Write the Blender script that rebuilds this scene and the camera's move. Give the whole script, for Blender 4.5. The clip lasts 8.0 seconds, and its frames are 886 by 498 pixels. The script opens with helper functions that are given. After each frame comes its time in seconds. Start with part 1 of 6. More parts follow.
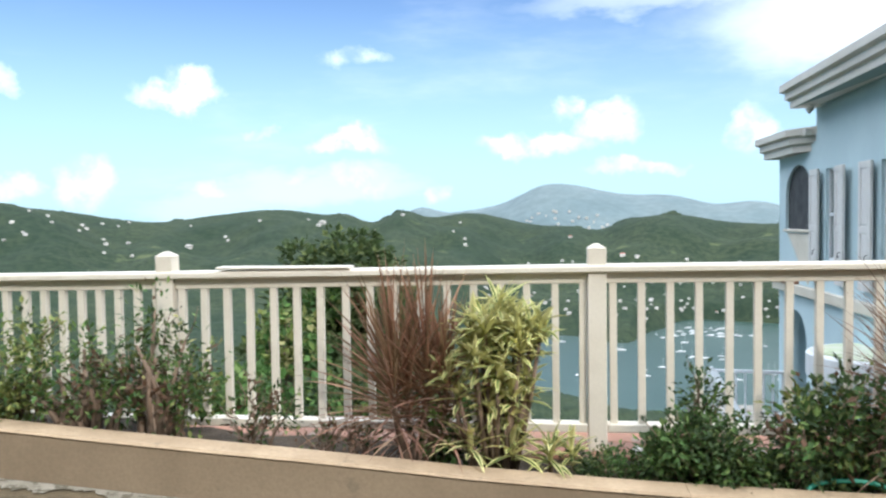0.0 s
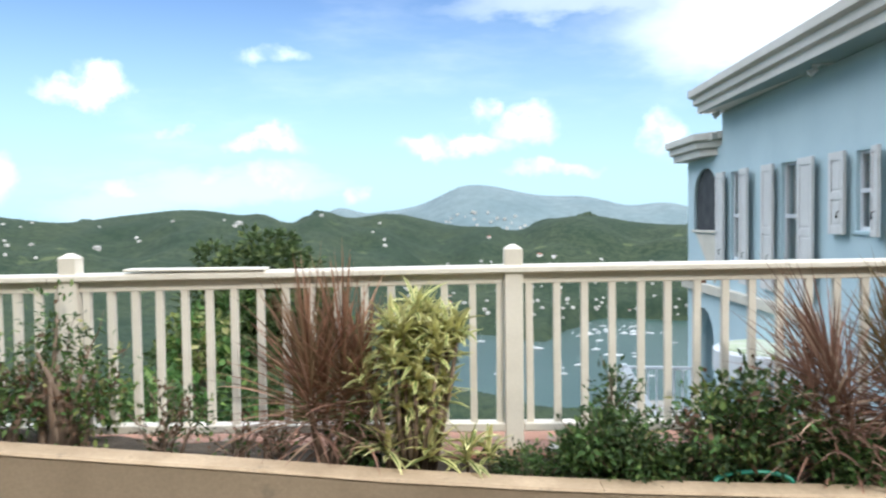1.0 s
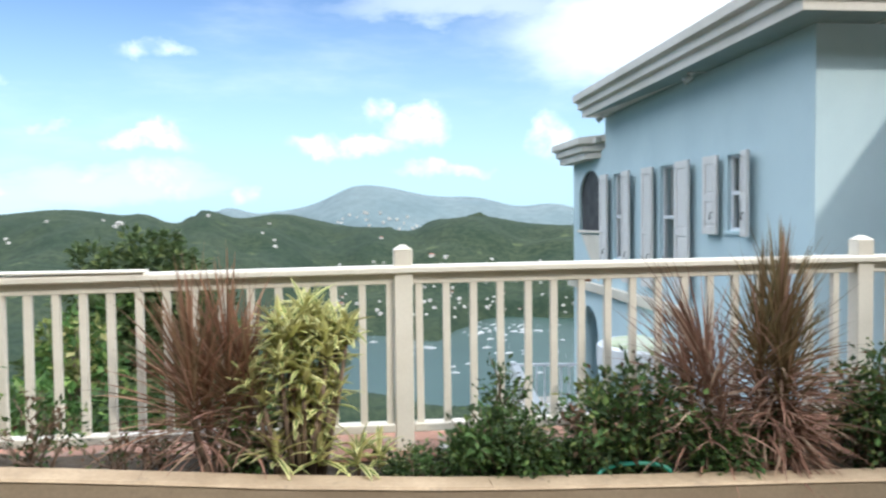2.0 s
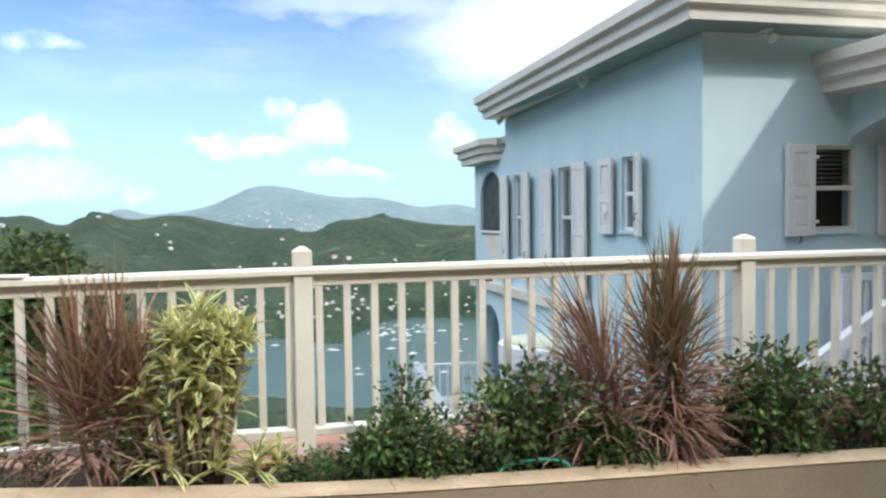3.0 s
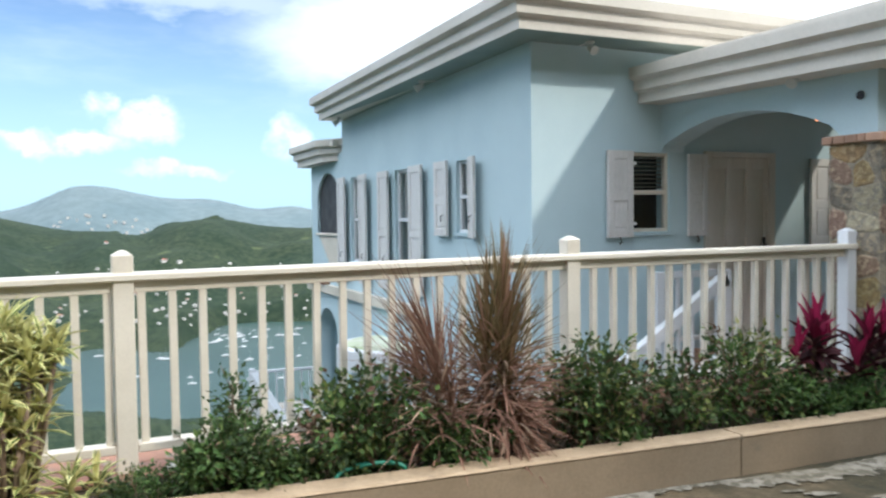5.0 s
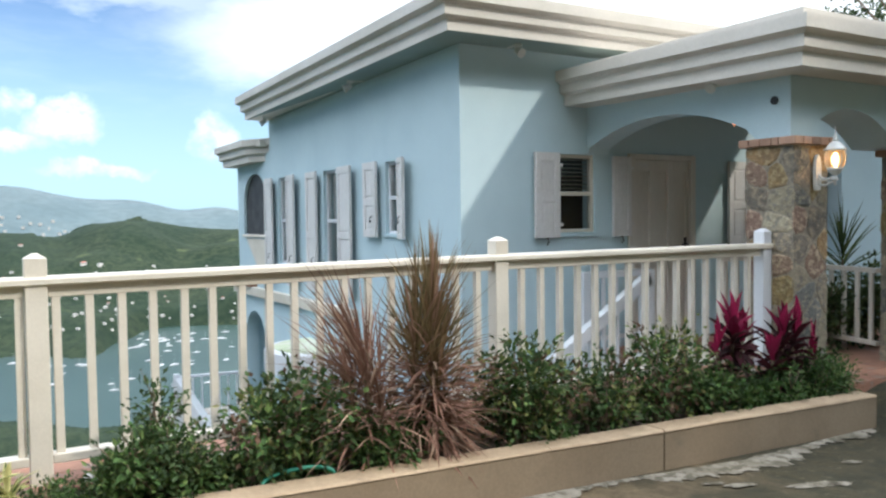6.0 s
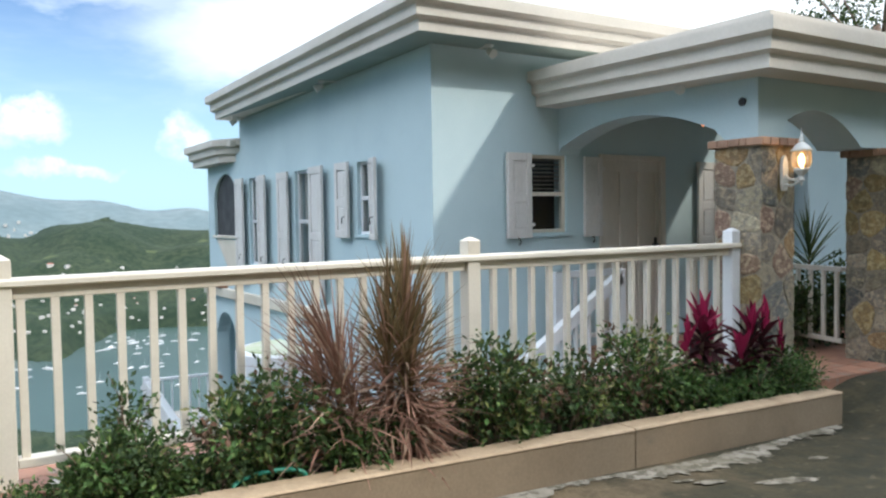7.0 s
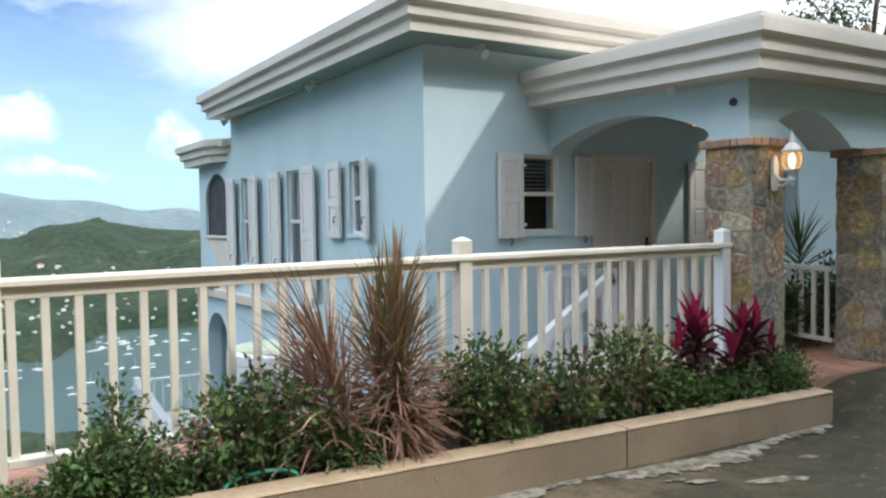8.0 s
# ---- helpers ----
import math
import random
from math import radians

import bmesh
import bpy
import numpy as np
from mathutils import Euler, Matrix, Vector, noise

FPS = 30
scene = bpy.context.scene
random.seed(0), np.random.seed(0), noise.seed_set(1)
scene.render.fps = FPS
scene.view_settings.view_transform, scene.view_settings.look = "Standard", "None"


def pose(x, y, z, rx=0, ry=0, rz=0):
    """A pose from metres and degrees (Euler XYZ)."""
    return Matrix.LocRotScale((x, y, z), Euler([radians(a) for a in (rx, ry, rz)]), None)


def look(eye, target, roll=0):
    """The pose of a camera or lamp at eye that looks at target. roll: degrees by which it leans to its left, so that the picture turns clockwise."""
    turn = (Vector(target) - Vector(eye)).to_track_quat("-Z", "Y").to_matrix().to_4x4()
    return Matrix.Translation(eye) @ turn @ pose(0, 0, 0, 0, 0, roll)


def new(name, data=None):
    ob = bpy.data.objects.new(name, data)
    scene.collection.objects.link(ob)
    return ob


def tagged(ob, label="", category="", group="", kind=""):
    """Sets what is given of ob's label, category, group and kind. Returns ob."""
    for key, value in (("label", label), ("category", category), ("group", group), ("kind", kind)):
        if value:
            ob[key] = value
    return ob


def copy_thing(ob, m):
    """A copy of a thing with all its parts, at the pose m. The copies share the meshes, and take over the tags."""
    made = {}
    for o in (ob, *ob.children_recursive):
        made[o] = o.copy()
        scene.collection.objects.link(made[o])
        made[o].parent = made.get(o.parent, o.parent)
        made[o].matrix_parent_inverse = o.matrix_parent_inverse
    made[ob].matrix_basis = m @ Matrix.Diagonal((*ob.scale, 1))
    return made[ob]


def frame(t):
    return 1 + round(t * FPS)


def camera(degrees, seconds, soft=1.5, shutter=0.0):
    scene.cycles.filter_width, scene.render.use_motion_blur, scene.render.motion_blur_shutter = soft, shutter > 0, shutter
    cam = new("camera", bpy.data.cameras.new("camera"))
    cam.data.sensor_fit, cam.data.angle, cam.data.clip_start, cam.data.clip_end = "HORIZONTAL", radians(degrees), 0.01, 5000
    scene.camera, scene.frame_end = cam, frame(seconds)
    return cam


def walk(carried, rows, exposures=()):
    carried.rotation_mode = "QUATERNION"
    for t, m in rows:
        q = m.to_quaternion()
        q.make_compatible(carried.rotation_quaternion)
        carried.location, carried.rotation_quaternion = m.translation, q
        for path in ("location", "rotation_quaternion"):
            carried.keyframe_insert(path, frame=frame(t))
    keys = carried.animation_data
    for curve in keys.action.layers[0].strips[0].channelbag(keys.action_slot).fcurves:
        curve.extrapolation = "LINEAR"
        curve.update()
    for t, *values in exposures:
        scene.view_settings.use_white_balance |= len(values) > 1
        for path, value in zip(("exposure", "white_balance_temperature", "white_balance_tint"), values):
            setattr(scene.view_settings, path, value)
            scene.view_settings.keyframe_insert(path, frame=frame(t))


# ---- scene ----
cam = camera(58.0, 8.0, soft=2.3, shutter=0.5)
PATH = [
    (0.0, pose(-0.158, 0.084, 1.470, 87.75, 0.77, 6.63)),
    (0.5, pose(-0.154, 0.091, 1.470, 87.72, 0.72, 4.28)),
    (1.0, pose(-0.149, 0.100, 1.470, 87.73, 0.69, 0.87)),
    (1.5, pose(-0.142, 0.109, 1.470, 87.70, 0.62, -2.91)),
    (3.0, pose(-0.119, 0.134, 1.470, 87.65, 0.75, -13.78)),
    (3.5, pose(-0.113, 0.139, 1.470, 87.64, 0.76, -16.25)),
    (4.0, pose(-0.106, 0.144, 1.470, 87.66, 0.67, -18.91)),
    (4.5, pose(-0.098, 0.150, 1.470, 87.66, 0.67, -22.10)),
    (6.0, pose(-0.076, 0.162, 1.470, 87.68, 0.74, -30.29)),
    (6.5, pose(-0.072, 0.164, 1.470, 87.67, 0.78, -31.61)),
    (7.0, pose(-0.070, 0.165, 1.470, 87.68, 0.83, -32.25)),
    (7.5, pose(-0.069, 0.165, 1.470, 87.68, 0.86, -32.64)),
    (8.0, pose(-0.068, 0.166, 1.470, 87.67, 0.85, -32.82)),
]
walk(cam, PATH, exposures=[(0.0, 0.62, 6000, 4), (3.0, 0.62, 6000, 4), (8.0, 0.56, 6050, 4)])

# ---------------------------------------------------------------- sky and sun
SUN_TRAVEL = Vector((-0.763, 0.952, -1.0)).normalized()
world = bpy.data.worlds.new("sky_world")
scene.world = world
world.use_nodes = True


class Net:
    """Short-hand for building node trees."""

    def __init__(self, tree):
        self.tree = tree

    def add(self, kind, **values):
        node = self.tree.nodes.new(kind)
        for key, value in values.items():
            if key.startswith("in_"):
                name = key[3:]
                slot = node.inputs[int(name)] if name.isdigit() else node.inputs[name.replace("_", " ")]
                if isinstance(value, bpy.types.NodeSocket):
                    self.tree.links.new(value, slot)
                else:
                    slot.default_value = value
            else:
                setattr(node, key, value)
        return node

    def math(self, op, a, b=0.0, clamp=False):
        return self.add("ShaderNodeMath", operation=op, use_clamp=clamp, in_0=a, in_1=b).outputs[0]

    def vmath(self, op, a, b=(0, 0, 0)):
        return self.add("ShaderNodeVectorMath", operation=op, in_0=a, in_1=b).outputs[0]

    def span(self, value, low, high, to_low=0.0, to_high=1.0, smooth=True):
        return self.add("ShaderNodeMapRange", interpolation_type="SMOOTHSTEP" if smooth else "LINEAR", in_0=value,
                        in_1=low, in_2=high, in_3=to_low, in_4=to_high).outputs[0]

    def mix(self, factor, a, b):
        node = self.add("ShaderNodeMix", data_type="RGBA")
        for slot, value in ((node.inputs[0], factor), (node.inputs[6], a), (node.inputs[7], b)):
            if isinstance(value, bpy.types.NodeSocket):
                self.tree.links.new(value, slot)
            else:
                slot.default_value = value if isinstance(value, float) else (*value[:3], 1.0)
        return node.outputs[2]

    def noise(self, vector, scale, detail=3.0, rough=0.55):
        return self.add("ShaderNodeTexNoise", in_Vector=vector, in_Scale=scale, in_Detail=detail, in_Roughness=rough).outputs[0]


def heading(yaw, elevation):
    """The unit direction at a yaw (to the left of +y) and an elevation, in degrees."""
    a, e = radians(yaw), radians(elevation)
    return Vector((-math.sin(a) * math.cos(e), math.cos(a) * math.cos(e), math.sin(e)))


def build_sky():
    tree = world.node_tree
    tree.nodes.clear()
    n = Net(tree)
    way = n.add("ShaderNodeTexCoord").outputs["Generated"]
    sky = n.add("ShaderNodeTexSky", sky_type="NISHITA", sun_disc=False, sun_elevation=radians(39.3),
                sun_rotation=math.atan2(0.763, -0.952), altitude=200, air_density=1.0, dust_density=1.6, ozone_density=2.0)
    # puffs: yaw, elevation, half width and half height in degrees, thickness
    puffs = [(24.9, 8.4, 2.9, 1.1, 0.9), (24.2, 9.3, 1.8, 1.2, 0.9), (12.8, 11.2, 2.6, 0.8, 0.50), (13.1, 5.4, 2.7, 0.95, 0.62), (12.6, 6.0, 1.3, 1.0, 0.55), (-0.3, 5.0, 4.2, 1.0, 0.66),
             (-2.0, 7.6, 1.5, 0.95, 0.62), (-5.0, 6.4, 2.4, 1.5, 0.62), (-7.1, 3.4, 3.6, 0.6, 0.5), (30.7, 2.6, 1.6, 2.1, 0.5), (34.3, 2.0, 1.6, 1.1, 0.42),
             (-14.3, 5.7, 1.6, 1.7, 0.60), (19.6, 5.9, 1.4, 0.5, 0.35), (35.2, 9.0, 1.0, 0.9, 0.45), (16.8, 2.5, 2.4, 1.0, 0.28), (12.8, 2.4, 3.0, 1.5, 0.34), (22.9, 1.9, 1.5, 0.9, 0.35), (6.8, 1.7, 1.0, 0.7, 0.35)]
    veils = [(15.5, 2.0, 7.0, 1.6, 0.23), (22.0, 2.0, 6.0, 1.5, 0.18), (-26.0, 13.0, 15.0, 5.5, 0.78), (-10.0, 15.5, 10.0, 1.8, 0.35),
             (-50.0, 12.0, 22.0, 18.0, 0.97), (-33.0, 19.0, 18.0, 8.0, 0.97)]
    warp = n.add("ShaderNodeTexNoise", in_Vector=way, in_Scale=17.0, in_Detail=6.0, in_Roughness=0.6).outputs["Color"]
    bent = n.vmath("ADD", way, n.add("ShaderNodeVectorMath", operation="SCALE", in_0=n.vmath("SUBTRACT", warp, (0.5, 0.5, 0.5)), in_3=0.065).outputs[0])
    soft_way = n.vmath("ADD", way, n.add("ShaderNodeVectorMath", operation="SCALE", in_0=n.vmath("SUBTRACT", n.add("ShaderNodeTexNoise", in_Vector=n.vmath("MULTIPLY", way, (1, 1, 2.5)), in_Scale=5.0, in_Detail=5.0, in_Roughness=0.6).outputs["Color"], (0.5, 0.5, 0.5)), in_3=0.16).outputs[0])

    def gathered(rows, vector, edge):
        total = 0.0
        for yaw, up, wide, high, thick in rows:
            d = heading(yaw, up)
            side = heading(yaw - 90, 0)
            top = side.cross(d)
            off = n.vmath("SUBTRACT", vector, tuple(d))
            u = n.math("MULTIPLY", n.add("ShaderNodeVectorMath", operation="DOT_PRODUCT", in_0=off, in_1=tuple(side)).outputs["Value"], 1 / radians(wide))
            v = n.math("MULTIPLY", n.add("ShaderNodeVectorMath", operation="DOT_PRODUCT", in_0=off, in_1=tuple(top)).outputs["Value"], 1 / radians(high))
            rr = n.math("ADD", n.math("MULTIPLY", u, u), n.math("MULTIPLY", v, v))
            ahead = n.span(n.add("ShaderNodeVectorMath", operation="DOT_PRODUCT", in_0=way, in_1=tuple(d)).outputs["Value"], 0.6, 0.7)
            total = n.math("MAXIMUM", total, n.math("MULTIPLY", n.span(rr, edge, 0.0, 0.0, thick), ahead))
        return total

    fine = n.noise(way, 30.0, 6.0, 0.6)
    cover = n.math("MULTIPLY", gathered(puffs, bent, 1.3), n.span(fine, 0.28, 0.64, 0.12, 1.15), clamp=True)
    cover = n.math("MAXIMUM", cover, gathered(veils, soft_way, 1.5))
    height = n.add("ShaderNodeSeparateXYZ", in_0=way).outputs[2]
    wisp = n.span(n.noise(n.vmath("MULTIPLY", way, (1, 1, 4.0)), 2.2, 6.0, 0.6), 0.5, 0.85, 0.0, 0.3)
    # bright cloud deck added overhead, out of view, to raise ambient light
    deck = n.math("MULTIPLY", n.span(n.noise(way, 3.0, 6.0, 0.6), 0.30, 0.55), n.span(height, 0.30, 0.5))
    cover = n.math("MAXIMUM", cover, wisp)
    haze = n.span(height, 0.34, -0.02, 0.0, 0.75)
    tint = n.add("ShaderNodeMix", data_type="RGBA", blend_type="MULTIPLY", in_0=1.0)
    n.tree.links.new(sky.outputs[0], tint.inputs[6])
    tint.inputs[7].default_value = (0.70, 0.80, 1.06, 1)
    veiled = n.mix(haze, tint.outputs[2], (5.9, 8.1, 9.1))
    colour = n.mix(deck, n.mix(cover, veiled, (11.0, 11.0, 11.3)), (22.0, 22.0, 23.0))
    back = n.add("ShaderNodeBackground", in_Color=colour, in_Strength=0.1)
    out = n.add("ShaderNodeOutputWorld", in_Surface=back.outputs[0])


build_sky()
sun = new("sun", bpy.data.lights.new("sun", "SUN"))
sun.data.energy, sun.data.angle, sun.data.color = 1.75, radians(2.5), (1.0, 0.88, 0.74)
sun.matrix_world = look((20, -25, 30), Vector((20, -25, 30)) + SUN_TRAVEL)


# ---------------------------------------------------------------- materials
def linear(r, g, b):
    """sRGB 0-255 to linear."""
    return tuple(((c / 255 + 0.055) / 1.055) ** 2.4 if c > 10 else c / 3294 for c in (r, g, b))


def material(name, base, second=None, rough=0.6, scale=3.0, fine=60.0, bump=0.2, metal=0.0, grain=(1, 1, 1), spots=None, spot_scale=6.0,
             spot_edge=0.62, spot_width=0.1, coat=0.0, each=0.0, each_hue=0.0, transmit=0.0, bump_size=0.01, stain=0.12):
    """A procedural surface: two colours mixed by coarse noise, fine grain, worn spots, relief. each: how much single pieces differ."""
    m = bpy.data.materials.new(name)
    m.use_nodes = True
    n = Net(m.node_tree)
    shader = m.node_tree.nodes["Principled BSDF"]
    place = n.add("ShaderNodeTexCoord").outputs["Object"]
    stretched = n.vmath("MULTIPLY", place, grain)
    second = second or tuple(c * 0.82 for c in base)
    coarse = n.noise(stretched, scale, 4.0, 0.6)
    colour = n.mix(n.span(coarse, 0.32, 0.68), base, second)
    tiny = n.noise(stretched, fine, 3.0, 0.6)
    colour = n.mix(n.span(tiny, 0.3, 0.7, 0.0, stain), colour, tuple(c * 0.45 for c in base))
    if spots:
        patch = n.noise(place, spot_scale, 6.0, 0.65)
        colour = n.mix(n.span(patch, spot_edge, spot_edge + spot_width), colour, spots)
    if each:
        info = n.add("ShaderNodeObjectInfo").outputs["Random"]
        hsv = n.add("ShaderNodeHueSaturation", in_Color=colour)
        m.node_tree.links.new(n.span(info, 0, 1, 1 - each, 1 + each, False), hsv.inputs["Value"])
        m.node_tree.links.new(n.span(n.math("FRACT", n.math("MULTIPLY", info, 7.31)), 0, 1, 0.5 - each_hue, 0.5 + each_hue, False), hsv.inputs["Hue"])
        colour = hsv.outputs[0]
    m.node_tree.links.new(colour, shader.inputs["Base Color"])
    m.node_tree.links.new(n.span(coarse, 0.2, 0.8, max(rough - 0.12, 0.03), min(rough + 0.1, 1.0)), shader.inputs["Roughness"])
    shader.inputs["Metallic"].default_value = metal
    shader.inputs["Coat Weight"].default_value = coat
    shader.inputs["Transmission Weight"].default_value = transmit
    if bump:
        relief = n.add("ShaderNodeBump", in_Strength=bump, in_Distance=bump_size, in_Height=n.math("ADD", n.math("MULTIPLY", tiny, 0.6), coarse))
        m.node_tree.links.new(relief.outputs[0], shader.inputs["Normal"])
    return m


def leaf_material(name, base, second, third=None, rough=0.5, gloss=0.3, islands=0.35):
    """Leaves: each leaf has its own tint, and lets some light through."""
    m = bpy.data.materials.new(name)
    m.use_nodes = True
    n = Net(m.node_tree)
    shader = m.node_tree.nodes["Principled BSDF"]
    chance = n.math("FRACT", n.math("ADD", n.add("ShaderNodeNewGeometry").outputs["Random Per Island"], n.add("ShaderNodeObjectInfo").outputs["Random"]))
    colour = n.mix(n.span(chance, 0.0, 1.0, 0.0, 1.0, False), base, second)
    if third:
        colour = n.mix(n.span(n.math("FRACT", n.math("MULTIPLY", chance, 13.7)), 0.78, 0.86), colour, third)
    hsv = n.add("ShaderNodeHueSaturation", in_Color=colour)
    m.node_tree.links.new(n.span(n.math("FRACT", n.math("MULTIPLY", chance, 5.3)), 0, 1, 1 - islands, 1 + islands, False), hsv.inputs["Value"])
    m.node_tree.links.new(hsv.outputs[0], shader.inputs["Base Color"])
    shader.inputs["Roughness"].default_value = rough + 0.12
    shader.inputs["Specular IOR Level"].default_value = gloss * 0.6
    through_leaf = n.add("ShaderNodeBsdfTranslucent", in_Color=hsv.outputs[0])
    both = n.add("ShaderNodeMixShader", in_0=0.3, in_1=shader.outputs[0], in_2=through_leaf.outputs[0])
    m.node_tree.links.new(both.outputs[0], m.node_tree.nodes["Material Output"].inputs["Surface"])
    return m


M = {}
M["white"] = material("white_paint", (0.74, 0.68, 0.59), (0.66, 0.60, 0.51), 0.5, 2.0, 80, 0.12, spots=(0.45, 0.40, 0.33), spot_scale=5.0, spot_edge=0.7)
M["fresh_white"] = material("fresh_white_paint", (0.80, 0.81, 0.84), (0.74, 0.75, 0.79), 0.4, 2.0, 80, 0.08)
M["fascia"] = material("painted_fascia", (0.72, 0.67, 0.61), (0.64, 0.60, 0.54), 0.55, 1.2, 40, 0.1, spots=(0.5, 0.47, 0.42), spot_scale=2.0, spot_edge=0.68)
M["wall"] = material("blue_stucco", (0.555, 0.69, 0.745), (0.505, 0.64, 0.70), 0.88, 0.9, 90, 0.3, bump_size=0.007, stain=0.1, spots=(0.52, 0.65, 0.69), spot_scale=2.2, spot_edge=0.56, spot_width=0.2)
# soffits and porch ceiling: eaves shade is darkened into the wall's tone
M["soffit"] = material("shade_toned_soffit", (0.31, 0.39, 0.37), (0.26, 0.335, 0.325), 0.85, 1.0, 70, 0.2)
M["shutter"] = material("shutter_paint", (0.78, 0.755, 0.745), (0.69, 0.665, 0.65), 0.5, 3.0, 60, 0.2, grain=(1, 1, 0.3), spots=(0.44, 0.37, 0.32), spot_scale=11, spot_edge=0.66, stain=0.2)
M["door"] = material("door_paint", (0.72, 0.67, 0.61), (0.64, 0.59, 0.53), 0.45, 2.0, 50, 0.12, grain=(1, 1, 0.2))
M["iron"] = material("black_iron", (0.03, 0.03, 0.03), (0.06, 0.05, 0.045), 0.5, 8, 80, 0.2, metal=0.6)
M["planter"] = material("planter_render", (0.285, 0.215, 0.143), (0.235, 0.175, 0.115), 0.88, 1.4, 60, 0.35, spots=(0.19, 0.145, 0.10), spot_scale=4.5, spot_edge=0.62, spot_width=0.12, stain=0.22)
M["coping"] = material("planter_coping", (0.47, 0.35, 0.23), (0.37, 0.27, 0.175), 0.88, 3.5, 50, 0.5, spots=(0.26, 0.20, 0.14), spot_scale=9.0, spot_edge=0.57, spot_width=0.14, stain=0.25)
M["scour"] = material("pale_cement", (0.30, 0.27, 0.22), (0.17, 0.15, 0.11), 0.9, 5.0, 60, 0.5, spots=(0.11, 0.095, 0.065), spot_scale=13.0, spot_edge=0.48)
M["block"] = material("grey_block", (0.36, 0.33, 0.29), (0.28, 0.26, 0.23), 0.9, 2.0, 50, 0.4)
M["terracotta"] = material("terracotta_tile", (0.36, 0.175, 0.11), (0.28, 0.145, 0.095), 0.75, 3.0, 60, 0.3, each=0.15, spots=(0.26, 0.20, 0.16), spot_scale=5.0, spot_edge=0.55)
M["soil"] = material("planter_soil", (0.10, 0.075, 0.052), (0.055, 0.042, 0.03), 0.95, 6, 60, 0.8, bump_size=0.03)
M["bark"] = material("shrub_bark", (0.26, 0.185, 0.135), (0.16, 0.11, 0.08), 0.9, 14, 90, 0.6, grain=(1, 1, 0.3))
M["mortar"] = material("pillar_mortar", (0.36, 0.31, 0.235), (0.24, 0.21, 0.165), 0.95, 14, 60, 0.9, stain=0.4, spots=(0.17, 0.15, 0.12), spot_scale=9, spot_edge=0.55)
M["brick"] = material("cap_brick", (0.42, 0.26, 0.18), (0.34, 0.21, 0.15), 0.85, 8, 60, 0.4, each=0.25)
# near-black colour holds the darkness of unlit rooms; also fills villa windows
M["dark"] = material("unlit_room_dark", (0.035, 0.035, 0.04), (0.025, 0.025, 0.03), 0.8, 2, 30, 0.0)
M["hose"] = material("green_hose", (0.03, 0.25, 0.17), (0.025, 0.2, 0.14), 0.4, 5, 60, 0.05)
M["screen"] = material("insect_screen", (0.05, 0.05, 0.055), (0.04, 0.04, 0.045), 0.7, 4, 200, 0.2)
M["curtain"] = material("grey_curtain", (0.50, 0.50, 0.49), (0.40, 0.40, 0.40), 0.9, 6, 80, 0.2)
M["lamp_white"] = material("lamp_enamel", (0.70, 0.70, 0.68), (0.6, 0.6, 0.58), 0.35, 8, 60, 0.1)


def concrete_material():
    """Old drive concrete: tan at low x, darker green-brown beside the landing, speckled all over."""
    m = bpy.data.materials.new("driveway_concrete")
    m.use_nodes = True
    n = Net(m.node_tree)
    s = m.node_tree.nodes["Principled BSDF"]
    place = n.add("ShaderNodeTexCoord").outputs["Object"]
    big, mid, fine = n.noise(place, 1.1, 5.0, 0.6), n.noise(place, 5.0, 6.0, 0.68), n.noise(place, 34.0, 4.0, 0.7)
    tan = n.mix(n.span(mid, 0.36, 0.64), (0.150, 0.112, 0.066), (0.088, 0.068, 0.042))
    green_brown = n.mix(n.span(mid, 0.36, 0.62), (0.030, 0.029, 0.017), (0.062, 0.053, 0.031))
    green_brown = n.mix(n.span(n.noise(place, 11.0, 6.0, 0.7), 0.57, 0.66, 0.0, 0.75), green_brown, (0.125, 0.104, 0.066))
    along = n.add("ShaderNodeSeparateXYZ", in_0=place).outputs[0]
    edge = n.math("ADD", along, n.math("MULTIPLY", n.math("SUBTRACT", big, 0.5), 4.0))
    col = n.mix(n.span(edge, 3.1, 4.0), tan, green_brown)
    col = n.mix(n.span(big, 0.52, 0.66, 0.0, 0.55), col, (0.040, 0.036, 0.022))
    col = n.mix(n.span(fine, 0.52, 0.70, 0.0, 0.55), col, (0.024, 0.021, 0.014))
    m.node_tree.links.new(col, s.inputs["Base Color"])
    m.node_tree.links.new(n.span(mid, 0.3, 0.7, 0.78, 0.98), s.inputs["Roughness"])
    s.inputs["Specular IOR Level"].default_value = 0.25
    relief = n.add("ShaderNodeBump", in_Strength=0.8, in_Distance=0.012, in_Height=n.math("ADD", mid, n.math("MULTIPLY", fine, 0.5)))
    m.node_tree.links.new(relief.outputs[0], s.inputs["Normal"])
    return m


M["concrete"] = concrete_material()


def glass_material():
    m = bpy.data.materials.new("window_glass")
    m.use_nodes = True
    s = m.node_tree.nodes["Principled BSDF"]
    s.inputs["Base Color"].default_value = (0.9, 0.95, 0.95, 1)
    s.inputs["Roughness"].default_value = 0.03
    s.inputs["Transmission Weight"].default_value = 1.0
    s.inputs["IOR"].default_value = 1.45
    return m


M["glass"] = glass_material()


def glowing(name, colour, strength):
    m = bpy.data.materials.new(name)
    m.use_nodes = True
    s = m.node_tree.nodes["Principled BSDF"]
    s.inputs["Base Color"].default_value = (*colour, 1)
    s.inputs["Emission Color"].default_value = (*colour, 1)
    s.inputs["Emission Strength"].default_value = strength
    return m


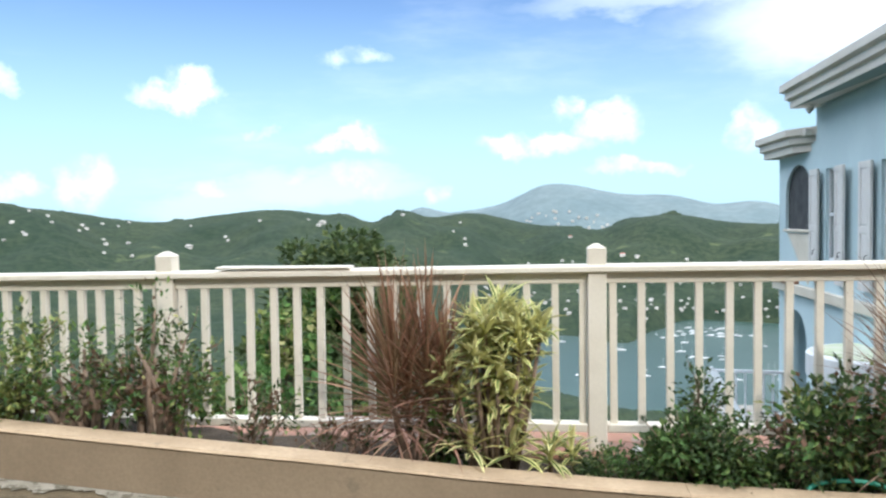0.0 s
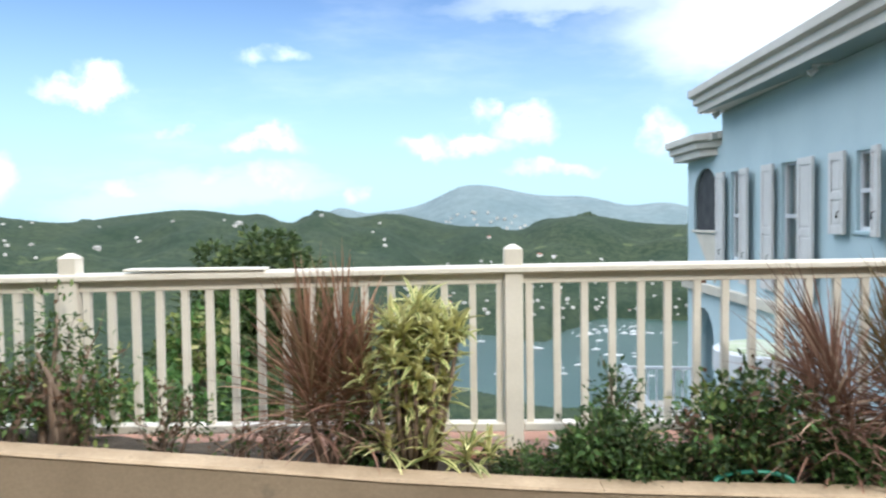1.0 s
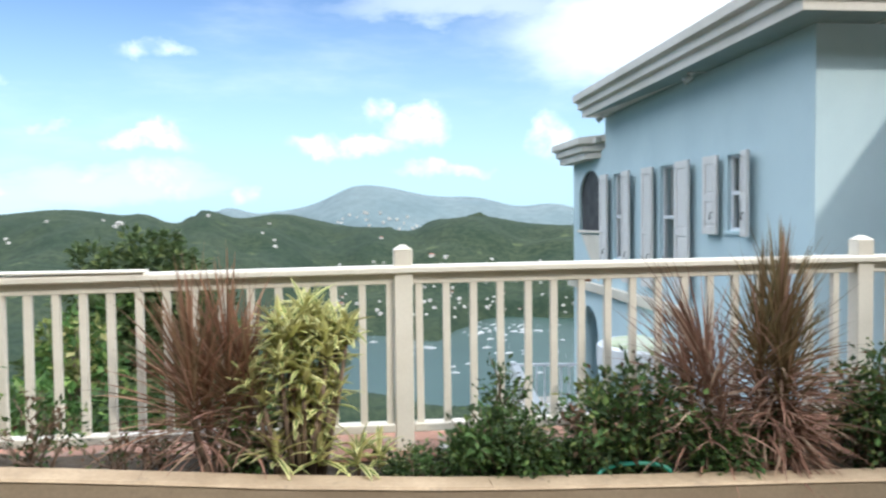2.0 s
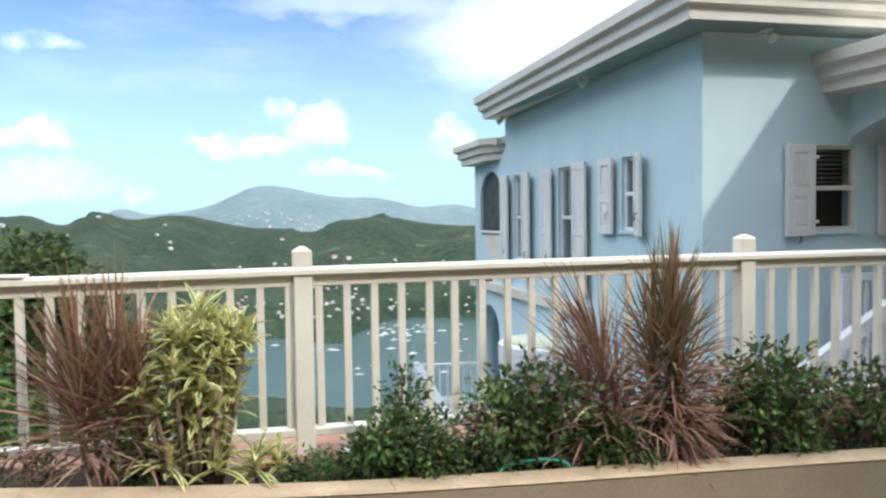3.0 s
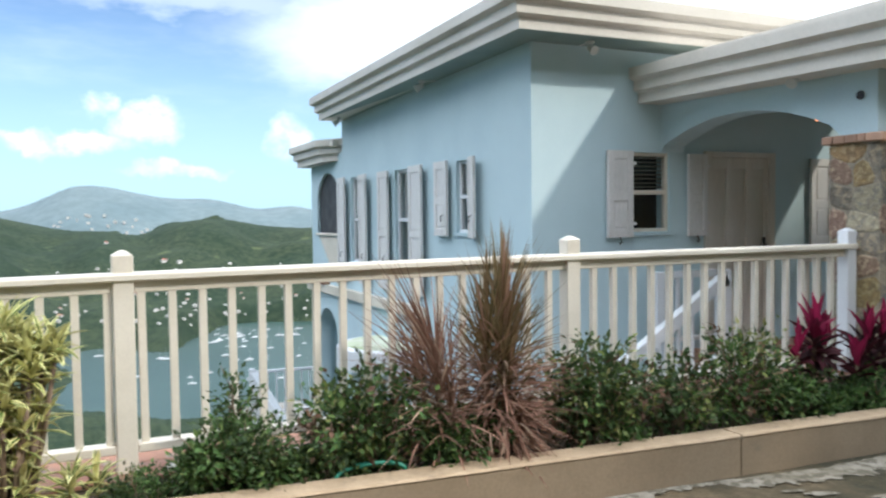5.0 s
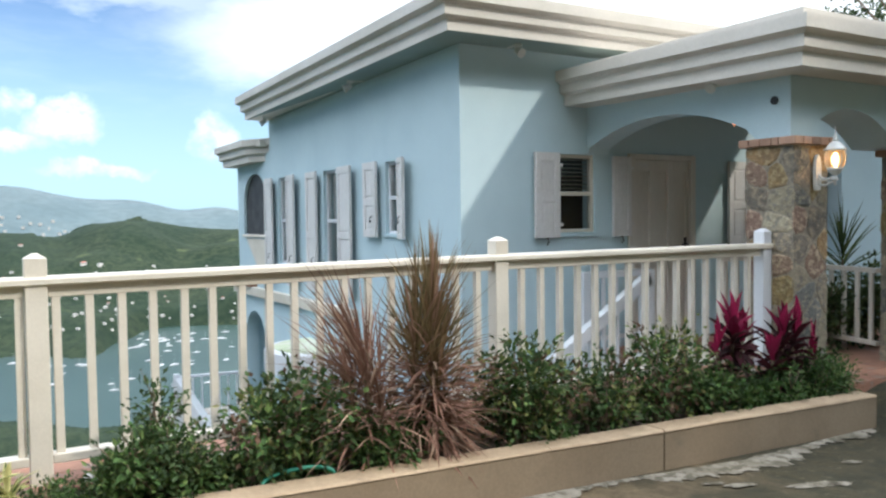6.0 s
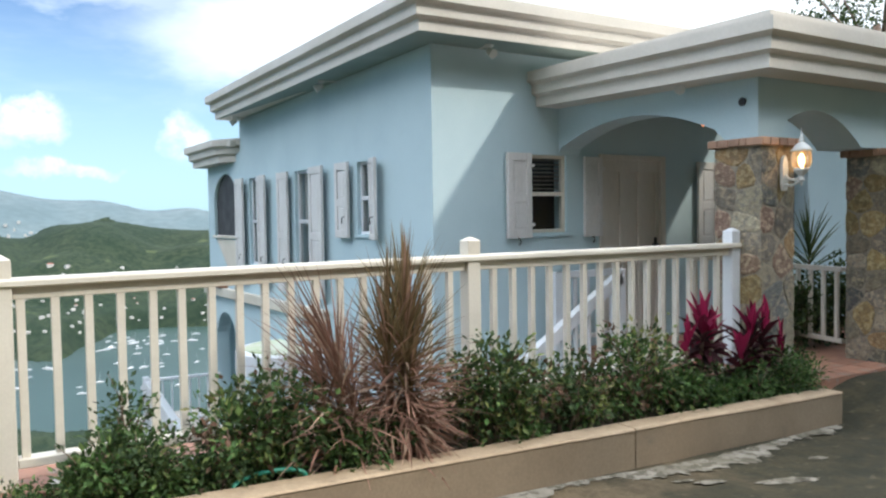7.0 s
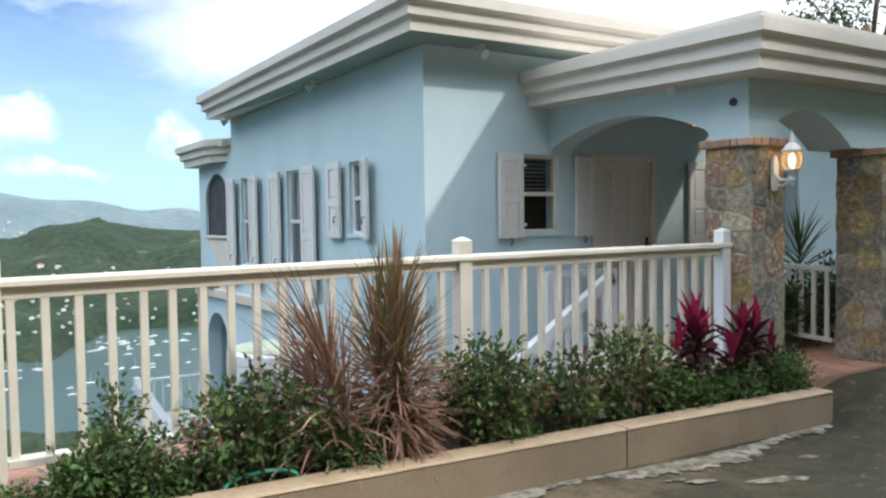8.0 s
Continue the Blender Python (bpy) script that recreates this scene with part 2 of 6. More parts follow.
def lamp_glass_material():
    m = bpy.data.materials.new("amber_lamp_glass")
    m.use_nodes = True
    s = m.node_tree.nodes["Principled BSDF"]
    s.inputs["Base Color"].default_value = (1.0, 0.72, 0.42, 1)
    s.inputs["Roughness"].default_value = 0.32
    s.inputs["Transmission Weight"].default_value = 0.85
    s.inputs["IOR"].default_value = 1.15
    return m


M["lamp_glass"] = lamp_glass_material()
M["bulb"] = glowing("lamp_glow", (1.0, 0.66, 0.34), 9.0)
M["spot_glow"] = glowing("ceiling_bulb_glow", (1.0, 0.30, 0.10), 2.2)


# ---------------------------------------------------------------- mesh helpers
def mesh_object(name, bm, mat, smooth=False):
    me = bpy.data.meshes.new(name)
    bmesh.ops.recalc_face_normals(bm, faces=bm.faces)
    bm.to_mesh(me)
    bm.free()
    if smooth:
        me.polygons.foreach_set("use_smooth", [True] * len(me.polygons))
    me.materials.append(M[mat] if isinstance(mat, str) else mat)
    return new(name, me)


def part(name, bm, mat, parent, label="", smooth=False):
    """One mesh object under a thing or a part."""
    ob = mesh_object(name, bm, mat, smooth)
    ob.parent = parent
    if parent is not None:
        ob.matrix_parent_inverse = Matrix.Identity(4)
    if label:
        tagged(ob, label)
    return ob


def thing(name, place, label, category, group="", kind=""):
    """An Empty at the base of a thing, which parents its parts."""
    ob = new(name)
    ob.empty_display_size = 0.1
    ob.matrix_world = place if isinstance(place, Matrix) else Matrix.Translation(place)
    return tagged(ob, label, category, group, kind)


def bar(bm, low, high, bevel=0.0):
    """A box between two corners, with its edges eased."""
    made = bmesh.ops.create_cube(bm, size=1.0)["verts"]
    low, high = Vector(low), Vector(high)
    bmesh.ops.transform(bm, verts=made, matrix=Matrix.LocRotScale((low + high) / 2, None, [max(abs(c), 1e-4) for c in (high - low)]))
    if bevel:
        edges = list({e for v in made for e in v.link_edges})
        bmesh.ops.bevel(bm, geom=edges, offset=bevel, segments=1, affect="EDGES")
    return bm


def box(low, high, bevel=0.0):
    return bar(bmesh.new(), low, high, bevel)


def beam(bm, a, b, wide, high, up=(0, 0, 1), bevel=0.0):
    """A straight bar from a to b."""
    a, b, up = Vector(a), Vector(b), Vector(up)
    along = (b - a).normalized()
    side = along.cross(up).normalized()
    top = side.cross(along)
    turn = Matrix((side, along, top)).transposed().to_4x4()
    made = bmesh.ops.create_cube(bm, size=1.0)["verts"]
    bmesh.ops.transform(bm, verts=made, matrix=Matrix.Translation((a + b) / 2) @ turn @ Matrix.Diagonal((wide, (b - a).length, high, 1)))
    if bevel:
        bmesh.ops.bevel(bm, geom=list({e for v in made for e in v.link_edges}), offset=bevel, segments=1, affect="EDGES")
    return bm


def prism(points, axis, low, high, bm=None):
    """An outline (pairs) pushed along an axis: 'x' takes (y, z), 'y' takes (x, z), 'z' takes (x, y)."""
    bm = bm or bmesh.new()

    def at(p, d):
        return {"x": (d, p[0], p[1]), "y": (p[0], d, p[1]), "z": (p[0], p[1], d)}[axis]

    a = [bm.verts.new(at(p, low)) for p in points]
    b = [bm.verts.new(at(p, high)) for p in points]
    bm.faces.new(a)
    bm.faces.new(b[::-1])
    for i in range(len(points)):
        j = (i + 1) % len(points)
        bm.faces.new((a[i], b[i], b[j], a[j]))
    return bm


def sweep(path, profile, bm=None, closed=False):
    """A profile of (out, up) pairs carried along a level path of (x, y, z), mitred at its corners; out is to the path's left."""
    bm = bm or bmesh.new()
    rings = []
    pts = [Vector(p) for p in path]
    for i, p in enumerate(pts):
        into = (p - pts[i - 1]).to_2d().normalized() if i or closed else None
        away = (pts[(i + 1) % len(pts)] - p).to_2d().normalized() if i < len(pts) - 1 or closed else None
        into, away = into or away, away or into
        n1, n2 = Vector((-into.y, into.x)), Vector((-away.y, away.x))
        m = (n1 + n2).normalized()
        m = m / max(m.dot(n1), 0.3)
        rings.append([bm.verts.new((p.x + m.x * o, p.y + m.y * o, p.z + u)) for o, u in profile])
    count = len(rings) if closed else len(rings) - 1
    for i in range(count):
        a, b = rings[i], rings[(i + 1) % len(rings)]
        for k in range(len(profile)):
            j = (k + 1) % len(profile)
            bm.faces.new((a[k], a[j], b[j], b[k]))
    if not closed:
        bm.faces.new(rings[0][::-1])
        bm.faces.new(rings[-1])
    return bm


def lathe(profile, bm=None, steps=16, centre=(0, 0, 0)):
    """(radius, height) pairs turned round the z axis."""
    bm = bm or bmesh.new()
    c = Vector(centre)
    rings = []
    for r, h in profile:
        rings.append([bm.verts.new(c + Vector((max(r, 0.0005) * math.cos(2 * math.pi * i / steps), max(r, 0.0005) * math.sin(2 * math.pi * i / steps), h))) for i in range(steps)])
    for a, b in zip(rings, rings[1:]):
        for i in range(steps):
            j = (i + 1) % steps
            bm.faces.new((a[i], a[j], b[j], b[i]))
    bm.faces.new(rings[0][::-1])
    bm.faces.new(rings[-1])
    return bm


def tube(bm, points, radii, steps=7):
    """A round, tapering limb along points."""
    pts = [Vector(p) for p in points]
    rings = []
    for i, p in enumerate(pts):
        along = (pts[min(i + 1, len(pts) - 1)] - pts[max(i - 1, 0)]).normalized()
        side = along.orthogonal().normalized()
        other = along.cross(side)
        r = radii[i] if isinstance(radii, (list, tuple)) else radii
        rings.append([bm.verts.new(p + r * (math.cos(2 * math.pi * k / steps) * side + math.sin(2 * math.pi * k / steps) * other)) for k in range(steps)])
    for a, b in zip(rings, rings[1:]):
        shift = min(range(steps), key=lambda s: sum((a[k].co - b[(k + s) % steps].co).length for k in range(steps)))
        for k in range(steps):
            j = (k + 1) % steps
            bm.faces.new((a[k], a[j], b[(j + shift) % steps], b[(k + shift) % steps]))
    bm.faces.new(rings[0][::-1])
    bm.faces.new(rings[-1])
    return bm


def raw_mesh(name, verts, faces, mats, indices=None, smooth=False):
    me = bpy.data.meshes.new(name)
    me.from_pydata([tuple(v) for v in verts], [], faces)
    for m in mats:
        me.materials.append(M[m] if isinstance(m, str) else m)
    if indices is not None:
        me.polygons.foreach_set("material_index", indices)
    if smooth:
        me.polygons.foreach_set("use_smooth", [True] * len(me.polygons))
    me.update()
    return me


# ---------------------------------------------------------------- land, bay and far hills
SEA = -200.0


def bumps(a, rows):
    return sum(h * np.exp(-((a - c) / w) ** 2) for c, w, h in rows)


# skyline swells: yaw, width and height in degrees
RIDGE_BASE, RIDGE = -0.75, [(60.2, 9.0, 1.72), (40.9, 9.0, 2.27), (31.3, 4.5, 0.61), (24.4, 4.0, 0.37), (18.1, 5.0, 1.42), (13.6, 1.2, 0.47), (9.5, 1.5, 0.98), (4.7, 3.6, 1.01), (-9.1, 3.8, 0.72), (-4.4, 1.3, -0.41), (-37.4, 9.0, 0.49)]
FAR_BASE, FAR = -0.1, [(8.2, 1.5, 0.78), (4.9, 2.2, 0.34), (-0.5, 3.6, 1.43), (-3.2, 4.0, 1.31), (-8.9, 3.4, 1.30), (-14.5, 2.3, 0.76), (-23.3, 5.5, 0.84)]


def ridge_angle(a):
    """Elevation in degrees of the green ridge's skyline by yaw."""
    return RIDGE_BASE + bumps(a, RIDGE)


def far_angle(a):
    """Elevation in degrees of the hazy mountain's skyline by yaw."""
    return FAR_BASE - 1.0 * smoothstep(a, 10.5, 14.0) + bumps(a, FAR)


def smoothstep(x, a, b):
    t = np.clip((x - a) / (b - a), 0, 1)
    return t * t * (3 - 2 * t)


def ripple(x, y, size, seed):
    """Cheap smooth noise from crossed waves."""
    g = np.random.RandomState(seed)
    out = 0
    for k in range(9):
        t, p, s = g.uniform(0, 6.28), g.uniform(0, 6.28), size * g.uniform(0.6, 1.7)
        out = out + np.sin((x * np.cos(t) + y * np.sin(t)) * 6.28 / s + p)
    return out / 4.2


def land_height(yaw, r):
    a = np.radians(yaw)
    x, y = -np.sin(a) * r, np.cos(a) * r
    ridge_r = 2250 + 120 * np.sin(yaw * 0.35) + 60 * np.sin(yaw * 0.9)
    top = np.tan(np.radians(ridge_angle(yaw))) * ridge_r + 1.47
    left = smoothstep(yaw, -1.0, 7.0)
    floor = SEA + 12 + 50 * left
    near = -3.6 - np.clip(r - 6, 0, None) * (0.42 - 0.16 * left)
    climb = smoothstep(r, 1300 - 350 * left, ridge_r)
    far = floor + (top - floor) * climb ** (1.15 - 0.25 * left)
    past = smoothstep(r, ridge_r, ridge_r * 1.5)
    far = far * (1 - past) + (SEA - 10) * past
    z = np.maximum(near, floor)
    z = np.where(r > 480, z + (far - z) * smoothstep(r, 480, 1500), z)
    rough = ripple(x, y, 420, 3) * 20 + ripple(x, y, 150, 4) * 6 + ripple(x, y, 45, 5) * 1.5
    z = z + rough * smoothstep(r, 200, 700) * (1 - 0.9 * smoothstep(r, ridge_r * 0.80, ridge_r) * (r < ridge_r * 1.05))
    # an unseen wooded bank behind the drive, added to block southern skylight
    behind = smoothstep(-np.cos(np.radians(yaw + 10)), 0.05, 0.35)
    bank = -1.0 + np.clip(r - 13, 0, 160) * 0.70
    z = z + (bank - z) * behind * smoothstep(r, 9, 15)
    # the bay
    u, v = (x - 358) / 338, (y - 1130) / 370
    skew = u - 0.25 * v
    inside = 1.0 - np.sqrt(skew * skew + v * v) + 0.05 * ripple(x, y, 240, 8)
    inside = inside - 0.25 * np.exp(-((x - 75) / 120) ** 2 - ((y - 1300) / 150) ** 2) + 0.26 * np.exp(-((x - 290) / 95) ** 2 - ((y - 1540) / 95) ** 2)
    z = np.where(inside > -0.25, z + (SEA - 8 - z) * smoothstep(inside, -0.12, 0.03), z)
    return z


def build_land():
    yaws = np.concatenate([np.arange(-60, 62, 0.16), np.arange(62, 300, 4.0)])
    rs = np.concatenate([np.linspace(6.0, 60, 24), np.geomspace(64, 480, 40), np.geomspace(490, 2700, 190), np.geomspace(2800, 4900, 14)])
    yy, rr = np.meshgrid(yaws, rs)
    z = land_height(yy, rr)
    g = np.random.RandomState(11)
    z = z + g.uniform(-1, 1, z.shape) * 1.3 * smoothstep(rr, 300, 900) * (z > SEA - 2)
    a = np.radians(yy)
    verts = np.stack([-np.sin(a) * rr, np.cos(a) * rr, z], -1).reshape(-1, 3)
    nr, ny = len(rs), len(yaws)
    i, j = np.meshgrid(np.arange(nr - 1), np.arange(ny), indexing="ij")
    k = (j + 1) % ny
    faces = np.stack([i * ny + j, i * ny + k, (i + 1) * ny + k, (i + 1) * ny + j], -1).reshape(-1, 4)
    m = bpy.data.materials.new("wooded_hills")
    m.use_nodes = True
    n = Net(m.node_tree)
    shader = m.node_tree.nodes["Principled BSDF"]
    place = n.add("ShaderNodeTexCoord").outputs["Object"]
    big = n.noise(place, 0.006, 5.0, 0.6)
    small = n.noise(place, 0.07, 5.0, 0.7)
    col = n.mix(n.span(big, 0.35, 0.65), (0.032, 0.049, 0.030), (0.049, 0.064, 0.036))
    col = n.mix(n.span(small, 0.38, 0.62, 0.0, 0.72), col, (0.017, 0.031, 0.021))
    col = n.mix(n.span(n.noise(place, 0.011, 3.0, 0.5), 0.66, 0.72, 0.0, 0.4), col, (0.15, 0.175, 0.075))
    m.node_tree.links.new(col, shader.inputs["Base Color"])
    shader.inputs["Roughness"].default_value = 0.95
    shader.inputs["Specular IOR Level"].default_value = 0.1
    relief = n.add("ShaderNodeBump", in_Strength=0.4, in_Distance=4.0, in_Height=small)
    m.node_tree.links.new(relief.outputs[0], shader.inputs["Normal"])
    ob = new("ground", raw_mesh("ground", verts, faces.tolist(), [m], smooth=True))
    tagged(ob, "wooded green hillsides falling away to a sheltered bay", "ground", kind="structure")


build_land()


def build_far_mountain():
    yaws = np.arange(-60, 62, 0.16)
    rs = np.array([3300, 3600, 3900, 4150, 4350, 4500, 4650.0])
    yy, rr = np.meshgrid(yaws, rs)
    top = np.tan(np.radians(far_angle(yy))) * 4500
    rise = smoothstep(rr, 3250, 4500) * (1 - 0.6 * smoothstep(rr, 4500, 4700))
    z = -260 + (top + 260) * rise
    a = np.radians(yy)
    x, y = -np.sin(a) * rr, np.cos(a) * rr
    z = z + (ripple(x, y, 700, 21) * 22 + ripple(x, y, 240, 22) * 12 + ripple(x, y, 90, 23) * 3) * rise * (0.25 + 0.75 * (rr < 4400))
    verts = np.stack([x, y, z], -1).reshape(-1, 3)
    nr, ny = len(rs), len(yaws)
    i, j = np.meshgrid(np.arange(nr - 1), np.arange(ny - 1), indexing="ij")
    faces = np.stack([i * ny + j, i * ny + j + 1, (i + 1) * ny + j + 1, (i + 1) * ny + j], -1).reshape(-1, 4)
    # aerial haze is painted into this blue-grey base colour
    m = material("haze_painted_mountain", (0.112, 0.158, 0.172), (0.15, 0.195, 0.205), 1.0, 0.003, 0.02, 0.0, stain=0.3)
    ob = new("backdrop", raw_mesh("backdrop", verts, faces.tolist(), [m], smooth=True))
    tagged(ob, "distant mountain ridge coloured blue-grey for haze", "mountain", kind="structure")


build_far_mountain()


def build_water():
    m = bpy.data.materials.new("bay_water")
    m.use_nodes = True
    n = Net(m.node_tree)
    s = m.node_tree.nodes["Principled BSDF"]
    place = n.add("ShaderNodeTexCoord").outputs["Object"]
    col = n.mix(n.span(n.noise(place, 0.004, 3.0), 0.35, 0.65), (0.027, 0.058, 0.050), (0.036, 0.070, 0.060))
    m.node_tree.links.new(col, s.inputs["Base Color"])
    s.inputs["Roughness"].default_value = 0.35
    s.inputs["Specular IOR Level"].default_value = 0.16
    relief = n.add("ShaderNodeBump", in_Strength=0.25, in_Distance=0.5, in_Height=n.noise(n.vmath("MULTIPLY", place, (1, 2.2, 1)), 0.16, 4.0))
    m.node_tree.links.new(relief.outputs[0], s.inputs["Normal"])
    bm = bmesh.new()
    bmesh.ops.create_grid(bm, x_segments=2, y_segments=2, size=4900)
    bmesh.ops.translate(bm, verts=bm.verts, vec=(0, 0, SEA))
    tagged(mesh_object("water", bm, m), "calm teal water of the sheltered bay", "water", kind="structure")


build_water()


# ---------------------------------------------------------------- driveway, planter wall and ledge
def coping_height(x):
    """Top of the planter wall, which falls with the drive."""
    return 0.262 - 0.026 * x + 0.053 * math.log(1 + math.exp((0.2 - x) * 3.0)) / 3.0


def drive_height(x):
    return coping_height(max(x, -6.0)) - 0.25 if x < 6 else coping_height(6) - 0.25


WALL_Y, WALL_T, WALL_END = 3.6, 0.15, 5.62


def ramp(v, low, high):
    t = min(max((v - low) / (high - low), 0.0), 1.0)
    return t * t * (3 - 2 * t)


def drive_surface(x, y):
    """The drive, which climbs to the tiled landing past the planter's end."""
    low = drive_height(x)
    return low + (0.066 - low) * ramp(x, 5.45, 6.5) * ramp(y, 2.5, 4.0)


def build_drive():
    xs = np.concatenate([np.arange(-14, 1.0, 0.25), np.arange(1.0, 8.0, 0.1), np.arange(8.0, 22.01, 0.25)])
    ys = np.concatenate([np.arange(-14, 2.0, 0.4), np.arange(2.0, 4.01, 0.1)])
    verts = [(x, y, drive_surface(x, y) + 0.010 * noise.noise((x * 1.3, y * 1.3, 0)) + 0.004 * noise.noise((x * 6, y * 6, 1))) for y in ys for x in xs]
    nx = len(xs)
    faces = [(j * nx + i, j * nx + i + 1, (j + 1) * nx + i + 1, (j + 1) * nx + i) for j in range(len(ys) - 1) for i in range(nx - 1)]
    ob = new("road", raw_mesh("road", verts, faces, ["concrete"], smooth=True))
    tagged(ob, "worn stained concrete driveway beside the planter", "driveway", kind="structure")
    # a pale run of cement along the wall's foot
    g = random.Random(4)
    bm = bmesh.new()
    rows = []
    for i in range(480):
        x = -4.2 + i * 0.0203
        w = 0.03 + 0.22 * abs(noise.noise((x * 1.3, 3.3, 0))) + 0.07 * noise.noise((x * 7, 1.3, 0)) + 0.06 * noise.noise((x * 23, 4.1, 0)) + 0.035 * noise.noise((x * 61, 8.3, 0))
        swell = math.exp(-((x - 4.1) / 0.75) ** 2)
        inner = 0.002 + swell * (0.09 + 0.04 * noise.noise((x * 9, 7.7, 0)))
        w = max(w, 0.012) + swell * (0.20 + 0.06 * noise.noise((x * 15, 2.2, 0)))
        rows.append((bm.verts.new((x, WALL_Y - w, drive_height(x) + 0.009)), bm.verts.new((x, WALL_Y - inner, drive_height(x) + 0.013))))
    for a, b in zip(rows, rows[1:]):
        bm.faces.new((a[0], b[0], b[1], a[1]))
    for cx, cy, rx, ry in ((4.02, 2.98, 0.16, 0.05), (4.15, 2.93, 0.08, 0.04), (4.62, 3.16, 0.07, 0.03), (3.62, 3.19, 0.10, 0.03), (3.52, 3.28, 0.07, 0.02), (2.35, 3.40, 0.20, 0.05), (-2.25, 3.30, 0.22, 0.05)):
        ring = []
        for i in range(26):
            t = 2 * math.pi * i / 26
            k = 1 + 0.55 * noise.noise((cx * 9 + 2.2 * math.cos(t), cy * 9 + 2.2 * math.sin(t), 5)) + 0.25 * noise.noise((cx + 6 * math.cos(t), 6 * math.sin(t), 9))
            px, py = cx + rx * k * math.cos(t), cy + ry * k * math.sin(t) - 0.25 * rx * math.cos(t)
            ring.append(bm.verts.new((px, py, drive_surface(px, py) + 0.009)))
        bm.faces.new(ring)
    tagged(mesh_object("trim_cement", bm, "scour", True), "pale rough cement run along the foot of the planter wall", "cement edge", kind="structure")


build_drive()


def build_planter():
    wall = thing("planter_wall", (0, 0, 0), "low tan rendered planter wall with a paler coping", "planter wall", kind="structure")

    def run(name, y0, y1, x0, x1, drop, rise, mat, lip=0.0):
        bm = bmesh.new()
        n = max(int((x1 - x0) / 0.2), 2)
        rings = []
        for i in range(n + 1):
            x = x0 + (x1 - x0) * i / n
            z = coping_height(x) + 0.004 * noise.noise((x * 2.1, 0.3, 1))
            wob = 0.005 * noise.noise((x * 1.4, 7.7, 2))
            rings.append([bm.verts.new(v) for v in ((x, y0 + wob, z + drop), (x, y1, z + drop), (x, y1, z + rise), (x, y0 + wob + 0.012, z + rise), (x, y0 + wob, z + rise - 0.012))])
        for a, b in zip(rings, rings[1:]):
            for k in range(5):
                j = (k + 1) % 5
                bm.faces.new((a[k], a[j], b[j], b[k]))
        bm.faces.new(rings[0])
        bm.faces.new(rings[-1][::-1])
        return part(name, bm, mat, wall)

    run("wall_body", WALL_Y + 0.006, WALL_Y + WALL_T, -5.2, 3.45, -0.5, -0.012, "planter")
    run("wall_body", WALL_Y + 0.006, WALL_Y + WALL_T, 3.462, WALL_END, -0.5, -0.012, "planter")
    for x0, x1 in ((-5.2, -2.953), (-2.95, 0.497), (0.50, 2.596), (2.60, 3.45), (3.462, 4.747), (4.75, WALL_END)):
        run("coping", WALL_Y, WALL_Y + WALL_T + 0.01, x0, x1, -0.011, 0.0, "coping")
    soil = bmesh.new()
    rows = []
    for i in range(80):
        x = -5.2 + (WALL_END + 5.2) * i / 79
        rows.append([soil.verts.new((x, y, coping_height(x) - 0.07 + 0.03 * noise.noise((x * 3, y * 3, 0)))) for y in (3.74, 3.9, 4.05, 4.19)])
    for a, b in zip(rows, rows[1:]):
        for k in range(3):
            soil.faces.new((a[k], b[k], b[k + 1], a[k + 1]))
    tagged(mesh_object("ground_soil", soil, "soil", True), "dark planting soil in the planter", "soil", kind="structure")
    ledge = thing("ledge", (0, 0, 0), "block ledge capped with terracotta tiles under the railing", "ledge", kind="structure")
    part("ledge_body", box((-5.2, 4.19, -4.0), (5.28, 4.60, 0.235)), "block", ledge)
    g = random.Random(9)
    tile = raw_mesh("tile", *tile_data(0.296, 0.25, 0.022), ["terracotta"])
    for row, y in enumerate((4.29, 4.545)):
        for i in range(35):
            ob = new("tile", tile)
            ob.parent = ledge
            ob.matrix_local = Matrix.Translation((-5.05 + i * 0.30, y, 0.240 + g.uniform(-0.002, 0.002))) @ pose(0, 0, 0, g.uniform(-0.5, 0.5), g.uniform(-0.5, 0.5), g.uniform(-0.4, 0.4))


def tile_data(wide, deep, high, ease=0.006):
    """Verts and faces of an eased slab centred on the origin."""
    w, d = wide / 2, deep / 2
    ring = lambda k, z: [(-w + k, -d + k, z), (w - k, -d + k, z), (w - k, d - k, z), (-w + k, d - k, z)]
    verts = ring(0, -high / 2) + ring(0, high / 2 - ease) + ring(ease, high / 2)
    faces = [(3, 2, 1, 0), (8, 9, 10, 11)]
    for base in (0, 4):
        faces += [(base + i, base + (i + 1) % 4, base + 4 + (i + 1) % 4, base + 4 + i) for i in range(4)]
    return verts, faces


build_planter()


# ---------------------------------------------------------------- white railing
POSTS = [(-4.35, 1.285, 1.172), (-2.19, 1.302, 1.192), (0.152, 1.325, 1.217), (2.735, 1.340, 1.230), (5.235, 1.346, 1.230)]
RAIL_Y = 4.3


def post_mesh():
    bm = bmesh.new()
    h = 0.048
    bar(bm, (-h, -h, 0), (h, h, 1.055), 0.004)
    rim, tip = 0.048, 0.024
    lower = [bm.verts.new((sx * rim, sy * rim, 1.0555)) for sx, sy in ((-1, -1), (1, -1), (1, 1), (-1, 1))]
    upper = [bm.verts.new((sx * 0.012, sy * 0.012, 1.055 + tip)) for sx, sy in ((-1, -1), (1, -1), (1, 1), (-1, 1))]
    bm.faces.new(upper)
    for i in range(4):
        j = (i + 1) % 4
        bm.faces.new((lower[i], lower[j], upper[j], upper[i]))
    return bm


